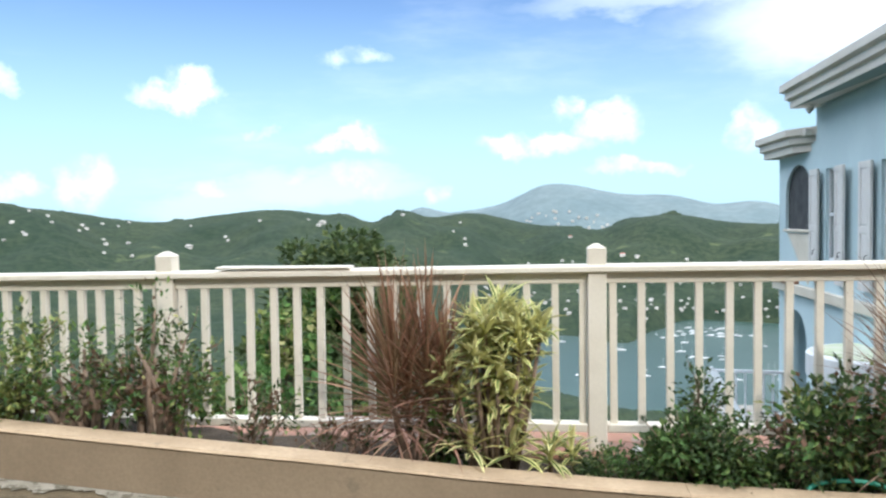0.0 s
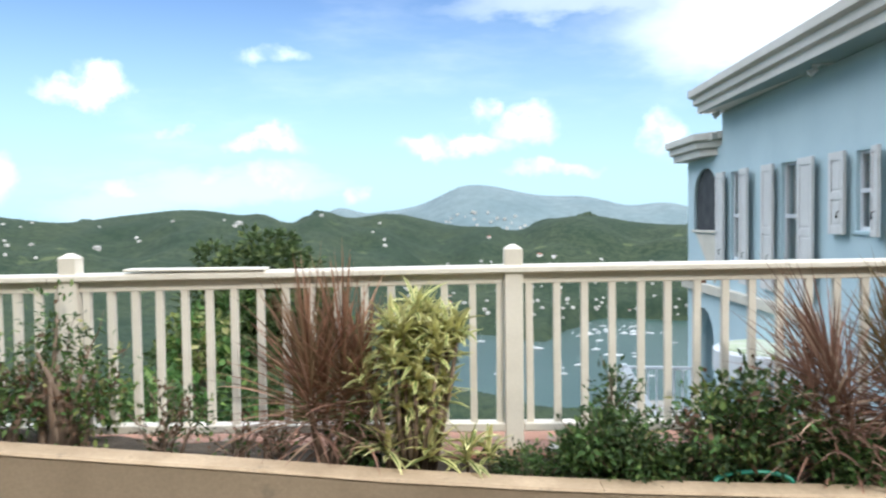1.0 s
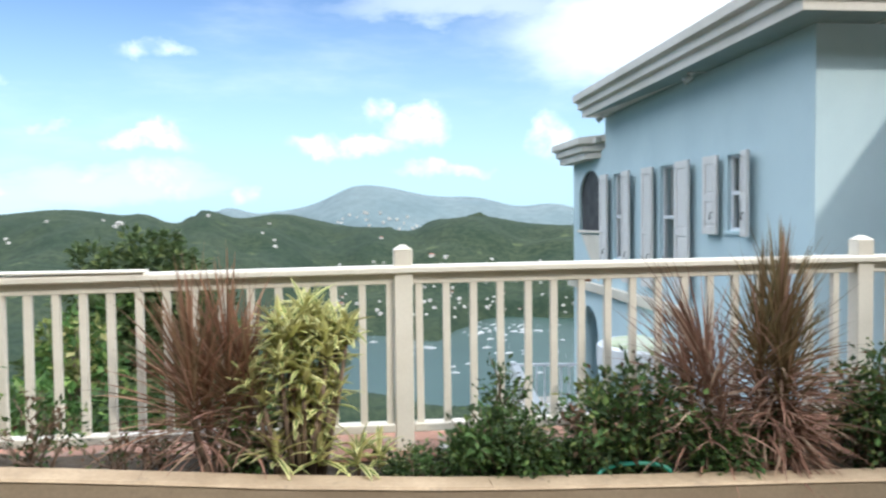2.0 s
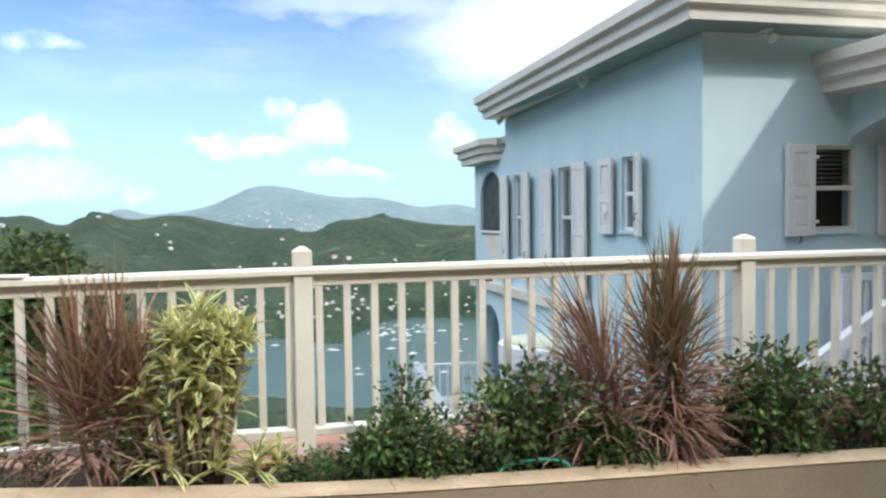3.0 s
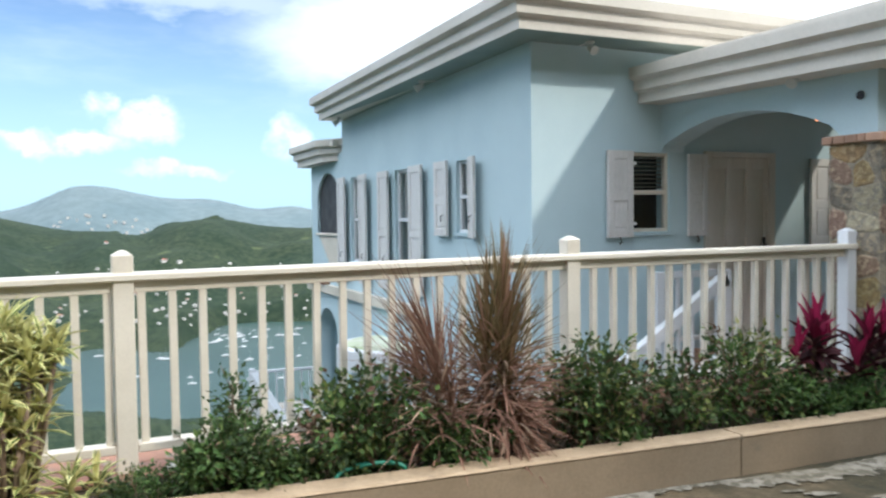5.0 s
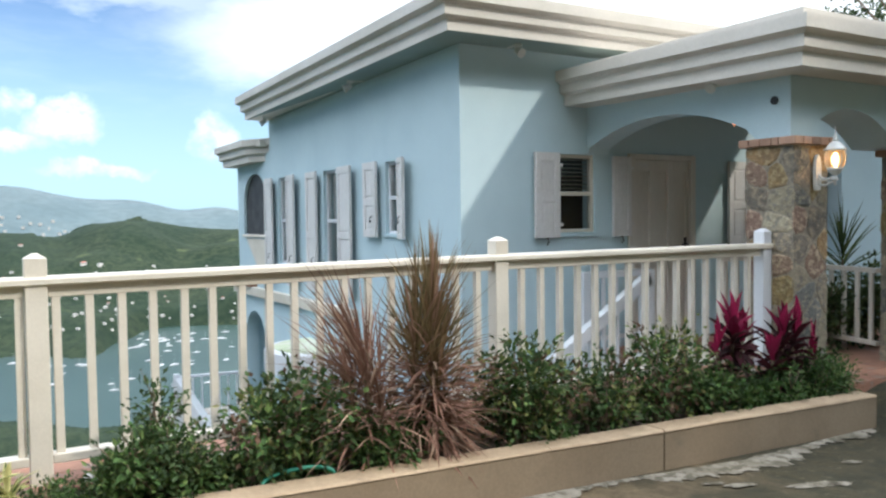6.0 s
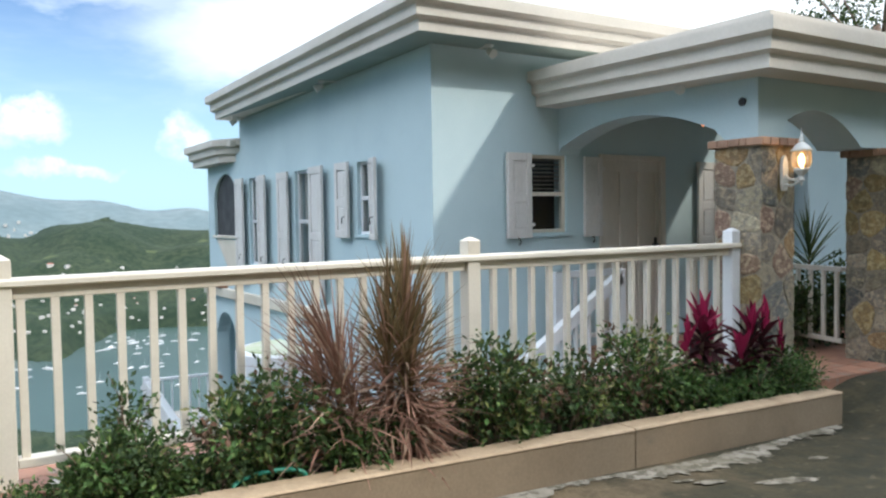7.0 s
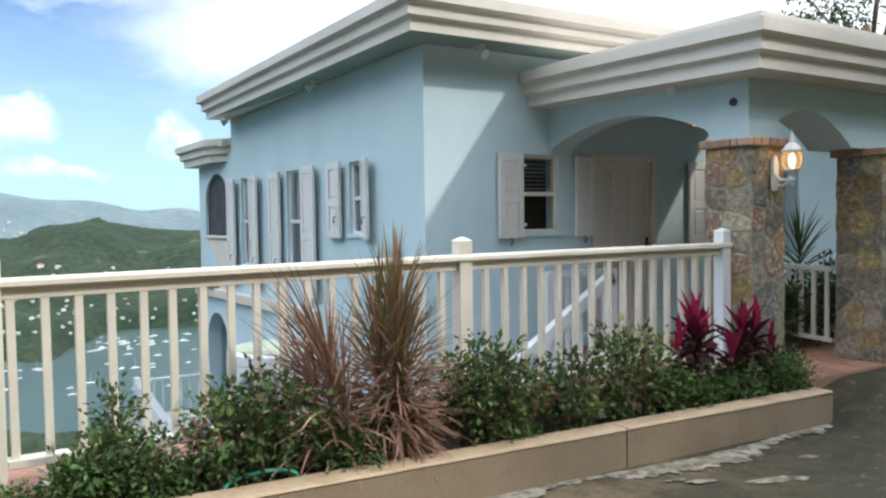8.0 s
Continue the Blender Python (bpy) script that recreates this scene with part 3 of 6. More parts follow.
def build_railing():
    rail = thing("railing", (0, 0, 0), "weathered white wooden terrace railing with square balusters", "railing", kind="structure")
    for x, top, _ in POSTS:
        ob = part("post", post_mesh(), "white", rail)
        ob.matrix_local = Matrix.Translation((x, RAIL_Y, top - 1.079))
        if x > 5:
            ob.data.materials[0] = M["fresh_white"]
    stick = raw_mesh("baluster", *tile_data(0.036, 0.036, 1.0, 0.001), ["white"])
    g = random.Random(2)
    for k, ((xa, _, za), (xb, _, zb)) in enumerate(zip(POSTS, POSTS[1:])):
        first, pitch_a, pitch_b = ((-4.263, 0.1115, 0.1115), (-2.104, 0.127, 0.148), (0.238, 0.145, 0.147), (2.912, 0.153, 0.153))[k]
        bm = bmesh.new()
        profile = [(-0.055, 0.0), (-0.062, -0.012), (-0.062, -0.034), (-0.052, -0.04), (0.052, -0.04), (0.062, -0.034), (0.062, -0.012), (0.055, 0.0)]
        a, b = Vector((xa - (0.0 if k else 0.3), RAIL_Y, za)), Vector((xb + (0.055 if k == 3 else 0.0), RAIL_Y, zb))
        cut = []
        for t in (a, b):
            cut.append([bm.verts.new((t.x, t.y + o, t.z + u)) for o, u in profile])
        for i in range(8):
            j = (i + 1) % 8
            bm.faces.new((cut[0][i], cut[0][j], cut[1][j], cut[1][i]))
        bm.faces.new(cut[0][::-1])
        bm.faces.new(cut[1])
        part("handrail", bm, "white", rail)
        bm = bmesh.new()
        beam(bm, (xa + 0.05, RAIL_Y, za - 0.068), (xb - 0.05, RAIL_Y, zb - 0.068), 0.042, 0.058, bevel=0.003)
        part("subrail", bm, "white", rail)
        bm = bmesh.new()
        za2, zb2 = 0.365, 0.365
        beam(bm, (xa + 0.05, RAIL_Y, za2), (xb - 0.05, RAIL_Y, zb2), 0.09, 0.042, bevel=0.004)
        part("bottom_rail", bm, "white", rail)
        x = first
        while x < xb - 0.06:
            f = (x - xa) / (xb - xa)
            top = za + (zb - za) * f - 0.05
            ob = new("baluster", stick)
            ob.parent = rail
            lean = g.uniform(-0.35, 0.35)
            low = 0.384
            ob.matrix_local = Matrix.Translation((x + g.uniform(-0.004, 0.004), RAIL_Y, (top + low) / 2)) @ pose(0, 0, 0, 0, lean, g.uniform(-2, 2)) @ Matrix.Diagonal((1, 1, top - low, 1))
            x += pitch_a + (pitch_b - pitch_a) * f
    bm = box((-1.885, RAIL_Y - 0.07, 1.2045), (-1.145, RAIL_Y + 0.05, 1.2175), 0.003)
    tagged(mesh_object("loose_board", bm, "white"), "loose cream wooden board lying on the handrail", "board")


build_railing()


# ---------------------------------------------------------------- the blue house
WX, SY = 3.88, 6.6
NORTH = 12.25
STEPS = [(0.0, 0.0), (0.0, 0.10), (0.055, 0.125), (0.055, 0.215), (0.115, 0.245), (0.115, 0.345), (-0.30, 0.36), (-0.30, 0.0)]


def fascia(path):
    return sweep(path, STEPS)


def holed_wall(bm, axis, low, high, a0, a1, z0, z1, holes):
    """A wall with rectangular openings that go right through it. axis: the way it faces; holes: (a0, a1, z0, z1)."""
    cuts_a = sorted({a0, a1, *[h[0] for h in holes], *[h[1] for h in holes]})
    cuts_z = sorted({z0, z1, *[h[2] for h in holes], *[h[3] for h in holes]})

    def at(a, z, d):
        return (d, a, z) if axis == "x" else (a, d, z)

    def solid(i, k):
        if not (0 <= i < len(cuts_a) - 1 and 0 <= k < len(cuts_z) - 1):
            return False
        ca, cz = (cuts_a[i] + cuts_a[i + 1]) / 2, (cuts_z[k] + cuts_z[k + 1]) / 2
        return not any(h[0] < ca < h[1] and h[2] < cz < h[3] for h in holes)

    for i in range(len(cuts_a) - 1):
        for k in range(len(cuts_z) - 1):
            if not solid(i, k):
                continue
            p, q, r, s = cuts_a[i], cuts_a[i + 1], cuts_z[k], cuts_z[k + 1]
            for d in (low, high):
                bm.faces.new([bm.verts.new(at(*c, d)) for c in ((p, r), (q, r), (q, s), (p, s))])
            for there, c1, c2 in ((solid(i - 1, k), (p, r), (p, s)), (solid(i + 1, k), (q, r), (q, s)), (solid(i, k - 1), (p, r), (q, r)), (solid(i, k + 1), (p, s), (q, s))):
                if not there:
                    bm.faces.new([bm.verts.new(v) for v in (at(*c1, low), at(*c2, low), at(*c2, high), at(*c1, high))])
    bmesh.ops.remove_doubles(bm, verts=bm.verts, dist=1e-5)
    return bm


def arch_points(a0, a1, spring, rise, steps=18):
    """The curve of a segmental arch from a0 to a1."""
    return [(a0 + (a1 - a0) * i / steps, spring + rise * (1 - (2 * i / steps - 1) ** 2)) for i in range(steps + 1)]


def round_arch_points(a0, a1, spring, rise, steps=14):
    """The curve of a round arch from a0 to a1."""
    return [(a0 + (a1 - a0) * (0.5 - 0.5 * math.cos(math.pi * i / steps)), spring + rise * math.sin(math.pi * i / steps)) for i in range(steps + 1)]


W_WINDOWS = [(7.76, 8.20, 1.285, 2.085), (9.42, 10.04, 0.78, 2.085), (11.33, 11.85, 0.80, 2.08)]
S_WINDOW = (5.04, 5.53, 1.29, 2.09)
DOOR = (6.04, 6.95, 0.05, 2.08)

house = thing("house", (WX, SY, 0), "light blue stucco hillside villa with white stepped fascias", "house")
HOME = Matrix.Translation((-WX, -SY, 0))


def house_part(name, bm, mat, parent=None, label="", smooth=False):
    if parent is None or parent is house:
        bmesh.ops.transform(bm, verts=bm.verts, matrix=HOME)
        return part(name, bm, mat, house, label, smooth)
    bmesh.ops.transform(bm, verts=bm.verts, matrix=HOME)
    return part(name, bm, mat, parent, label, smooth)


def build_shell():
    bm = holed_wall(bmesh.new(), "x", WX, WX + 0.2, SY, NORTH, -6.0, 3.2, W_WINDOWS)
    house_part("west_wall", bm, "wall")
    bm = holed_wall(bmesh.new(), "y", SY, SY + 0.2, WX + 0.2, 12.0, -6.0, 3.2, [S_WINDOW, DOOR, (9.3, 9.75, 0.9, 2.08)])
    house_part("south_wall", bm, "wall")
    # plain planes painted near black as room shade behind the openings
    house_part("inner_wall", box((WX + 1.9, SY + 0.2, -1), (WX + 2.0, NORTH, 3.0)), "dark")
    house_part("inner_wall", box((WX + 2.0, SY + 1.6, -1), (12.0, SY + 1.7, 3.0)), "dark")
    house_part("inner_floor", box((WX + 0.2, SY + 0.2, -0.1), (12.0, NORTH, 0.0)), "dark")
    house_part("north_wall", box((WX + 0.2, NORTH - 0.2, -6), (12.0, NORTH, 3.1)), "wall")
    # main roof
    top = [(11.9, 6.215, 3.125), (3.526, 6.215, 3.10), (3.526, 12.30, 2.985), (12.0, 12.30, 2.985)]
    house_part("fascia", fascia(top), "fascia")
    bm = bmesh.new()
    c = [bm.verts.new(v) for v in ((3.45, 6.14, 3.40), (12, 6.14, 3.40), (12, 12.4, 3.30), (3.45, 12.4, 3.30), (7.0, 9.0, 3.9), (12, 9.0, 3.9))]
    for f in ((0, 1, 5, 4), (1, 2, 5), (2, 3, 4, 5), (3, 0, 4), (3, 2, 1, 0)):
        bm.faces.new([c[i] for i in f])
    house_part("roof", bm, "fascia")
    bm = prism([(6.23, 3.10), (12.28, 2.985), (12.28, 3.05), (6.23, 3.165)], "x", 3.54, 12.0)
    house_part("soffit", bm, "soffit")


build_shell()


def build_porch():
    x0, y0, x1 = 5.43, 4.2, 7.95
    z0, z1 = 2.60, 2.585
    # beam with an arch along the west side
    outline = [(SY, 2.62), (y0, 2.62), (y0, 2.05), (4.50, 2.05)] + arch_points(4.50, 6.69, 2.105, 0.275)[1:-1] + [(SY, 2.10)]
    outline = [p for p in outline if p[0] <= SY]
    house_part("porch_beam", prism(outline, "x", x0, x0 + 0.28), "wall", label="blue stucco beam with a segmental arch")
    curve = [p for p in arch_points(5.53, 6.87, 2.03, 0.285, 24) if p[0] > x0 + 0.29]
    outline = [(x0 + 0.28, 2.62), (x1, 2.62), (x1, 2.03)] + curve[::-1] + [(x0 + 0.28, 2.09)]
    house_part("porch_beam", prism(outline, "y", y0, y0 + 0.42), "wall", label="blue stucco beam with a segmental arch")
    path = [(x1 + 0.1, SY - 0.002, 2.575), (x1 + 0.1, 3.885, 2.535), (5.13, 3.885, 2.535), (5.13, SY - 0.002, 2.575)]
    house_part("porch_fascia", fascia(path), "fascia", label="cream stepped porch fascia")
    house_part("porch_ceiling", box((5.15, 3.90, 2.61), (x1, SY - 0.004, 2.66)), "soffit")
    house_part("porch_roof", box((5.05, 3.82, 2.87), (x1, SY - 0.004, 2.93)), "fascia")
    house_part("porch_floor", box((x0, 4.53, -0.6), (9.6, SY - 0.004, 0.05)), "terracotta")


build_porch()


def build_veranda():
    # the lower wing at the far end, with an arched screened opening
    y0, y1 = NORTH + 0.002, 14.0
    top = 2.45

    def arched(z0, z1, a0, a1, spring, rise, foot):
        bm = bmesh.new()
        curve = round_arch_points(a0, a1, spring, rise)
        prism([(y0, foot), (a0, foot), (a0, spring)] + curve[1:8] + [((a0 + a1) / 2, z1), (y0, z1)], "x", WX, WX + 0.22, bm)
        prism([((a0 + a1) / 2, z1)] + curve[7:-1] + [(a1, spring), (a1, foot), (y1, foot), (y1, z1)], "x", WX, WX + 0.22, bm)
        return bm

    house_part("veranda_wall", arched(0.35, top + 0.06, 12.42, 13.66, 1.73, 0.48, 1.2), "wall")
    house_part("veranda_parapet", box((WX + 0.002, y0, 0.36), (WX + 0.2, y1, 1.2)), "wall")
    house_part("veranda_wall", arched(-4, 0.2, 12.62, 13.70, -0.55, 0.5, -4.0), "wall")
    house_part("screen", box((WX + 0.05, 12.38, 1.19), (WX + 0.07, 13.7, 2.25)), "screen", label="dark insect screen in the arch")
    house_part("veranda_sill", box((WX - 0.05, 12.35, 1.17), (WX + 0.02, 13.62, 1.215), 0.006), "white")
    house_part("veranda_panel", prism([(12.55, 0.4), (13.5, 1.15), (12.42, 1.15)], "x", WX - 0.02, WX + 0.001), "white")
    house_part("veranda_end_wall", box((WX + 0.22, y1 - 0.2, -4), (9, y1, top)), "wall")
    path = [(WX + 0.1, y0 + 0.03, 2.375), (3.70, 12.75, 2.375), (3.67, 14.15, 2.36), (9, 14.15, 2.36)]
    house_part("veranda_fascia", fascia(path), "fascia")
    house_part("veranda_roof", box((3.75, 12.3, 2.60), (9, 14.1, 2.69)), "fascia")
    house_part("deck_trim", box((WX - 0.10, 9.0, 0.22), (WX - 0.002, 14.05, 0.36), 0.006), "white")
    house_part("deck_coping", box((WX - 0.14, 13.0, 0.362), (WX + 0.0, 14.05, 0.41), 0.006), "terracotta")


build_veranda()


# ---------------------------------------------------------------- windows, shutters and doors of the house
def shutter_pieces(wide, high):
    """A board shutter with two sunk panels, in x (width), y (thickness, outer face at -y) and z: its board first, then name and mesh of each piece."""
    rim, t = min(0.075, wide * 0.22), 0.036
    mid = high * 0.47
    board = box((rim - 0.001, -t + 0.014, rim), (wide - rim + 0.001, -0.008, high - rim))
    pieces = [("stile", box((0, -t, 0), (rim, 0, high), 0.003)), ("stile", box((wide - rim, -t, 0), (wide, 0, high), 0.003))]
    for z0, z1 in ((0, rim * 1.15), (mid - rim * 0.55, mid + rim * 0.55), (high - rim * 1.15, high)):
        pieces.append(("rail", box((rim - 0.001, -t + 0.001, z0), (wide - rim + 0.001, -0.001, z1), 0.002)))
    for z0, z1 in ((rim * 1.15, mid - rim * 0.55), (mid + rim * 0.55, high - rim * 1.15)):
        pieces.append(("panel", box((rim + 0.025, -t + 0.006, z0 + 0.025), (wide - rim - 0.025, -t + 0.016, z1 - 0.025), 0.004)))
    return board, pieces


def latch_mesh():
    bm = bmesh.new()
    tube(bm, [(0, 0, 0.0), (0, -0.03, -0.01), (0.012, -0.035, -0.05), (-0.012, -0.03, -0.075), (0, -0.02, -0.05)], 0.006, 6)
    return bm


def hang_shutter(m, wide, high, latch="foot"):
    board, pieces = shutter_pieces(wide, high)
    ob = part("shutter", board, "shutter", house, "white wooden shutter with two sunk panels, folded open")
    ob.matrix_local = HOME @ m
    for name, bm in pieces:
        part(name, bm, "shutter", ob)
    tie = part("shutter_dog", latch_mesh(), "iron", ob, "black iron shutter dog")
    if latch == "foot":
        tie.matrix_local = Matrix.Translation((wide * 0.45, -0.012, 0.005))
    else:
        tie.matrix_local = Matrix.Translation((wide * 0.8, -0.04, high * 0.28))
    for z in (0.12, high - 0.14):
        part("hinge", box((wide - 0.03, -0.045, z), (wide + 0.03, -0.034, z + 0.03), 0.002), "shutter", ob)
    return ob


def west(y, z, turn=0.0, off=0.03):
    """A pose on the west wall: x runs towards the south, -y points out."""
    return pose(WX - off, y, z, 0, 0, -90 + turn)


def south(x, z, turn=0.0, off=0.03):
    return pose(x, SY - off, z, 0, 0, turn)


for y_hi, y_lo, z0, z1, t in ((7.80, 7.575, 1.235, 2.10, -13), (8.675, 8.30, 1.245, 2.10, -3), (9.45, 8.99, 0.50, 2.10, -4), (10.555, 10.13, 0.50, 2.09, -3),
                              (11.35, 10.94, 0.50, 2.09, -6), (12.36, 11.93, 0.50, 2.09, -4)):
    hang_shutter(west(y_hi, z0, t, 0.03 if t < 0 else 0.02), y_hi - y_lo, z1 - z0, "side")
hang_shutter(south(4.715, 1.24, 3), 0.32, 0.86)
hang_shutter(south(5.735, 1.235, 3), 0.265, 0.85)
hang_shutter(south(7.52, 1.10, 2), 0.37, 0.97)


def sash_window(axis, a0, a1, z0, z1, blind):
    """A white two-sash window set back in its opening."""

    def b(bm, p0, p1, q0, q1, d0, d1, ease=0.003):
        if axis == "x":
            d0, d1 = d0 - 0.05 * (d0 > 0), d1 - 0.05 * (d1 > 0.1 or d0 > 0)
            return bar(bm, (WX + d0, p0, q0), (WX + d1, p1, q1), ease)
        d0, d1 = d0 - 0.065 * (d0 > 0), d1 - 0.065 * (d1 > 0.1 or d0 > 0)
        return bar(bm, (p0, SY + d0, q0), (p1, SY + d1, q1), ease)

    w, mid = 0.035, (z0 + z1) / 2
    bm = bmesh.new()
    b(bm, a0, a0 + w, z0, z1, 0.09, 0.15)
    b(bm, a1 - w, a1, z0, z1, 0.09, 0.15)
    b(bm, a0 + w, a1 - w, z0, z0 + w, 0.092, 0.148)
    b(bm, a0 + w, a1 - w, z1 - w, z1, 0.092, 0.148)
    win = house_part("window", bm, "fresh_white" if axis == "x" else "white", label="white painted sash window frame")
    bm = bmesh.new()
    b(bm, a0 + w, a1 - w, mid - 0.022, mid + 0.022, 0.085, 0.135)
    house_part("sash_rail", bm, "fresh_white" if axis == "x" else "white", win)
    for q0, q1 in ((z0 + w, mid - 0.022), (mid + 0.022, z1 - w)):
        bm = bmesh.new()
        b(bm, a0 + w, a1 - w, q0, q1, 0.116, 0.121, 0)
        pane = house_part("pane", bm, "glass", win)
        pane.visible_shadow = False
    bm = bmesh.new()
    b(bm, a0 - 0.03, a1 + 0.03, z0 - 0.035, z0 - 0.001, -0.03, 0.09)
    house_part("sill", bm, "wall", win)
    if not blind:
        bm = bmesh.new()
        n = 9
        for i in range(n):
            p = a0 + w + 0.012 + (a1 - a0 - 2 * w - 0.024) * i / n
            b(bm, p, p + (a1 - a0 - 2 * w - 0.024) / n * 0.97, mid - 0.04, z1 - w - 0.01, 0.175 + 0.008 * (i % 2), 0.183 + 0.008 * (i % 2), 0.002)
        house_part("curtain", bm, "curtain", win, "pale grey gathered curtain behind the upper pane")
    if blind:
        z = mid + 0.05
        slats = bmesh.new()
        while z < z1 - 0.05:
            b(slats, a0 + w + 0.01, a1 - w - 0.01, z, z + 0.012, 0.14, 0.165, 0)
            z += 0.042
        house_part("blind", slats, "block", win, "grey slatted blind behind the glass")


for k, (a0, a1, z0, z1) in enumerate(W_WINDOWS):
    sash_window("x", a0, a1, z0, z1, k == 0)
sash_window("y", *S_WINDOW, True)


def build_door():
    x0, x1, z0, z1 = DOOR
    bm = bmesh.new()
    bar(bm, (x0 - 0.05, SY - 0.03, z0), (x0 + 0.03, SY + 0.05, z1 + 0.04), 0.004)
    bar(bm, (x1 - 0.03, SY - 0.03, z0), (x1 + 0.05, SY + 0.05, z1 + 0.04), 0.004)
    bar(bm, (x0 + 0.03, SY - 0.03, z1 - 0.02), (x1 - 0.03, SY + 0.05, z1 + 0.04), 0.004)
    frame_ob = house_part("door", bm, "door", label="pale wooden entrance door with long sunk panels")
    bm = bmesh.new()
    w = (x1 - x0 - 0.06) / 3
    y = SY + 0.0
    bar(bm, (x0 + 0.03, y + 0.022, z0 + 0.01), (x1 - 0.03, y + 0.05, z1 - 0.02))
    for i in range(4):
        c = x0 + 0.03 + i * w
        bar(bm, (max(c - 0.045, x0 + 0.031), y, z0 + 0.012), (min(c + 0.045, x1 - 0.031), y + 0.03, z1 - 0.022), 0.003)
    for z, h in ((z0 + 0.012, 0.2), (z0 + 0.9, 0.12), (z1 - 0.14, 0.118)):
        for i in range(3):
            c = x0 + 0.03 + i * w
            bar(bm, (c + 0.045, y + 0.001, z), (c + w - 0.045, y + 0.029, z + h), 0.003)
    house_part("door_leaf", bm, "door", frame_ob)
    for z in (0.35, 1.05, 1.80):
        house_part("hinge", box((x0 + 0.025, y - 0.012, z), (x0 + 0.045, y - 0.001, z + 0.10), 0.002), "iron", frame_ob)
    bm = bmesh.new()
    bar(bm, (x1 - 0.12, y - 0.015, 1.0), (x1 - 0.08, y - 0.001, 1.2), 0.003)
    tube(bm, [(x1 - 0.10, y - 0.01, 1.12), (x1 - 0.10, y - 0.055, 1.12), (x1 - 0.20, y - 0.06, 1.12)], 0.010, 8)
    house_part("handle", bm, "iron", frame_ob, "dark lever handle")


build_door()


def floodlight(x, y, z, turn):
    base = thing("floodlight", pose(x, y, z, 0, 0, turn), "small white floodlight fixed under the eaves", "floodlight", "eaves floodlights")
    part("mount", lathe([(0.045, 0), (0.045, -0.02), (0.02, -0.03), (0.012, -0.06)], steps=12), "lamp_white", base, smooth=False)
    bm = lathe([(0.02, 0.05), (0.03, 0.04), (0.035, 0.0), (0.048, -0.05), (0.044, -0.055)], steps=12)
    bmesh.ops.transform(bm, verts=bm.verts, matrix=Matrix.Translation((0.03, 0, -0.075)) @ pose(0, 0, 0, 0, -60, 0))
    part("lamp_head", bm, "lamp_white", base)
    part("bracket", box((-0.16, -0.012, -0.012), (-0.02, 0.012, -0.001), 0.002), "lamp_white", base)


floodlight(3.72, 8.75, 3.056, 160)
floodlight(3.72, 11.9, 2.995, 160)
floodlight(4.42, 6.42, 3.10, 270)
floodlight(5.31, 4.85, 2.61, 200)

bm = lathe([(0.028, 0.0), (0.034, 0.004), (0.034, 0.014), (0.0, 0.014)], steps=16)
bmesh.ops.transform(bm, verts=bm.verts, matrix=pose(5.43, 4.34, 2.357, 0, -90, 0))
tagged(mesh_object("vent_cap", bm, "iron"), "small round grey vent cap on the porch beam", "vent")

LAMP_X = 6.47
ceiling_lamp = thing("ceiling_lamp", (LAMP_X, 5.6, 2.61), "small lit ceiling bulb under the porch roof", "ceiling lamp")
part("lamp_base", lathe([(0.05, 0), (0.05, -0.02), (0.015, -0.035), (0.010, -0.225), (0.016, -0.24)], steps=12), "lamp_white", ceiling_lamp)
part("bulb", lathe([(0.008, -0.24), (0.013, -0.248), (0.014, -0.258), (0.008, -0.268), (0.002, -0.271)], steps=12), "spot_glow", ceiling_lamp, "glowing orange bulb", True)


# ---------------------------------------------------------------- stone pillars of the porch
def stone_cells(g, a0, a1, z0, z1, size):
    """Splits a face into uneven rubble stones: the cells round scattered points, as outlines of (a, z)."""
    w, h = a1 - a0, z1 - z0
    nx, nz = max(round(w / (size * 1.05)), 2), max(round(h / (size * 0.92)), 2)
    seeds = [(a0 + w * (i + 0.5 + 0.25 * (k % 2) - 0.12 + g.uniform(-0.36, 0.36)) / nx, z0 + h * (k + 0.5 + g.uniform(-0.36, 0.36)) / nz) for k in range(nz) for i in range(nx)]
    done = []
    for n, (px, pz) in enumerate(seeds):
        cell = [(a0, z0), (a1, z0), (a1, z1), (a0, z1)]
        for m, (qx, qz) in enumerate(seeds):
            if m == n or abs(qx - px) + abs(qz - pz) > size * 4:
                continue
            mx, mz, dx, dz = (px + qx) / 2, (pz + qz) / 2, qx - px, qz - pz
            side = [(x - mx) * dx + (z - mz) * dz for x, z in cell]
            kept = []
            for i, (x, z) in enumerate(cell):
                j = (i + 1) % len(cell)
                if side[i] <= 0:
                    kept.append((x, z))
                if side[i] * side[j] < 0:
                    f = side[i] / (side[i] - side[j])
                    kept.append((x + (cell[j][0] - x) * f, z + (cell[j][1] - z) * f))
            cell = kept
            if len(cell) < 3:
                break
        if len(cell) >= 3:
            done.append(cell)
    return done


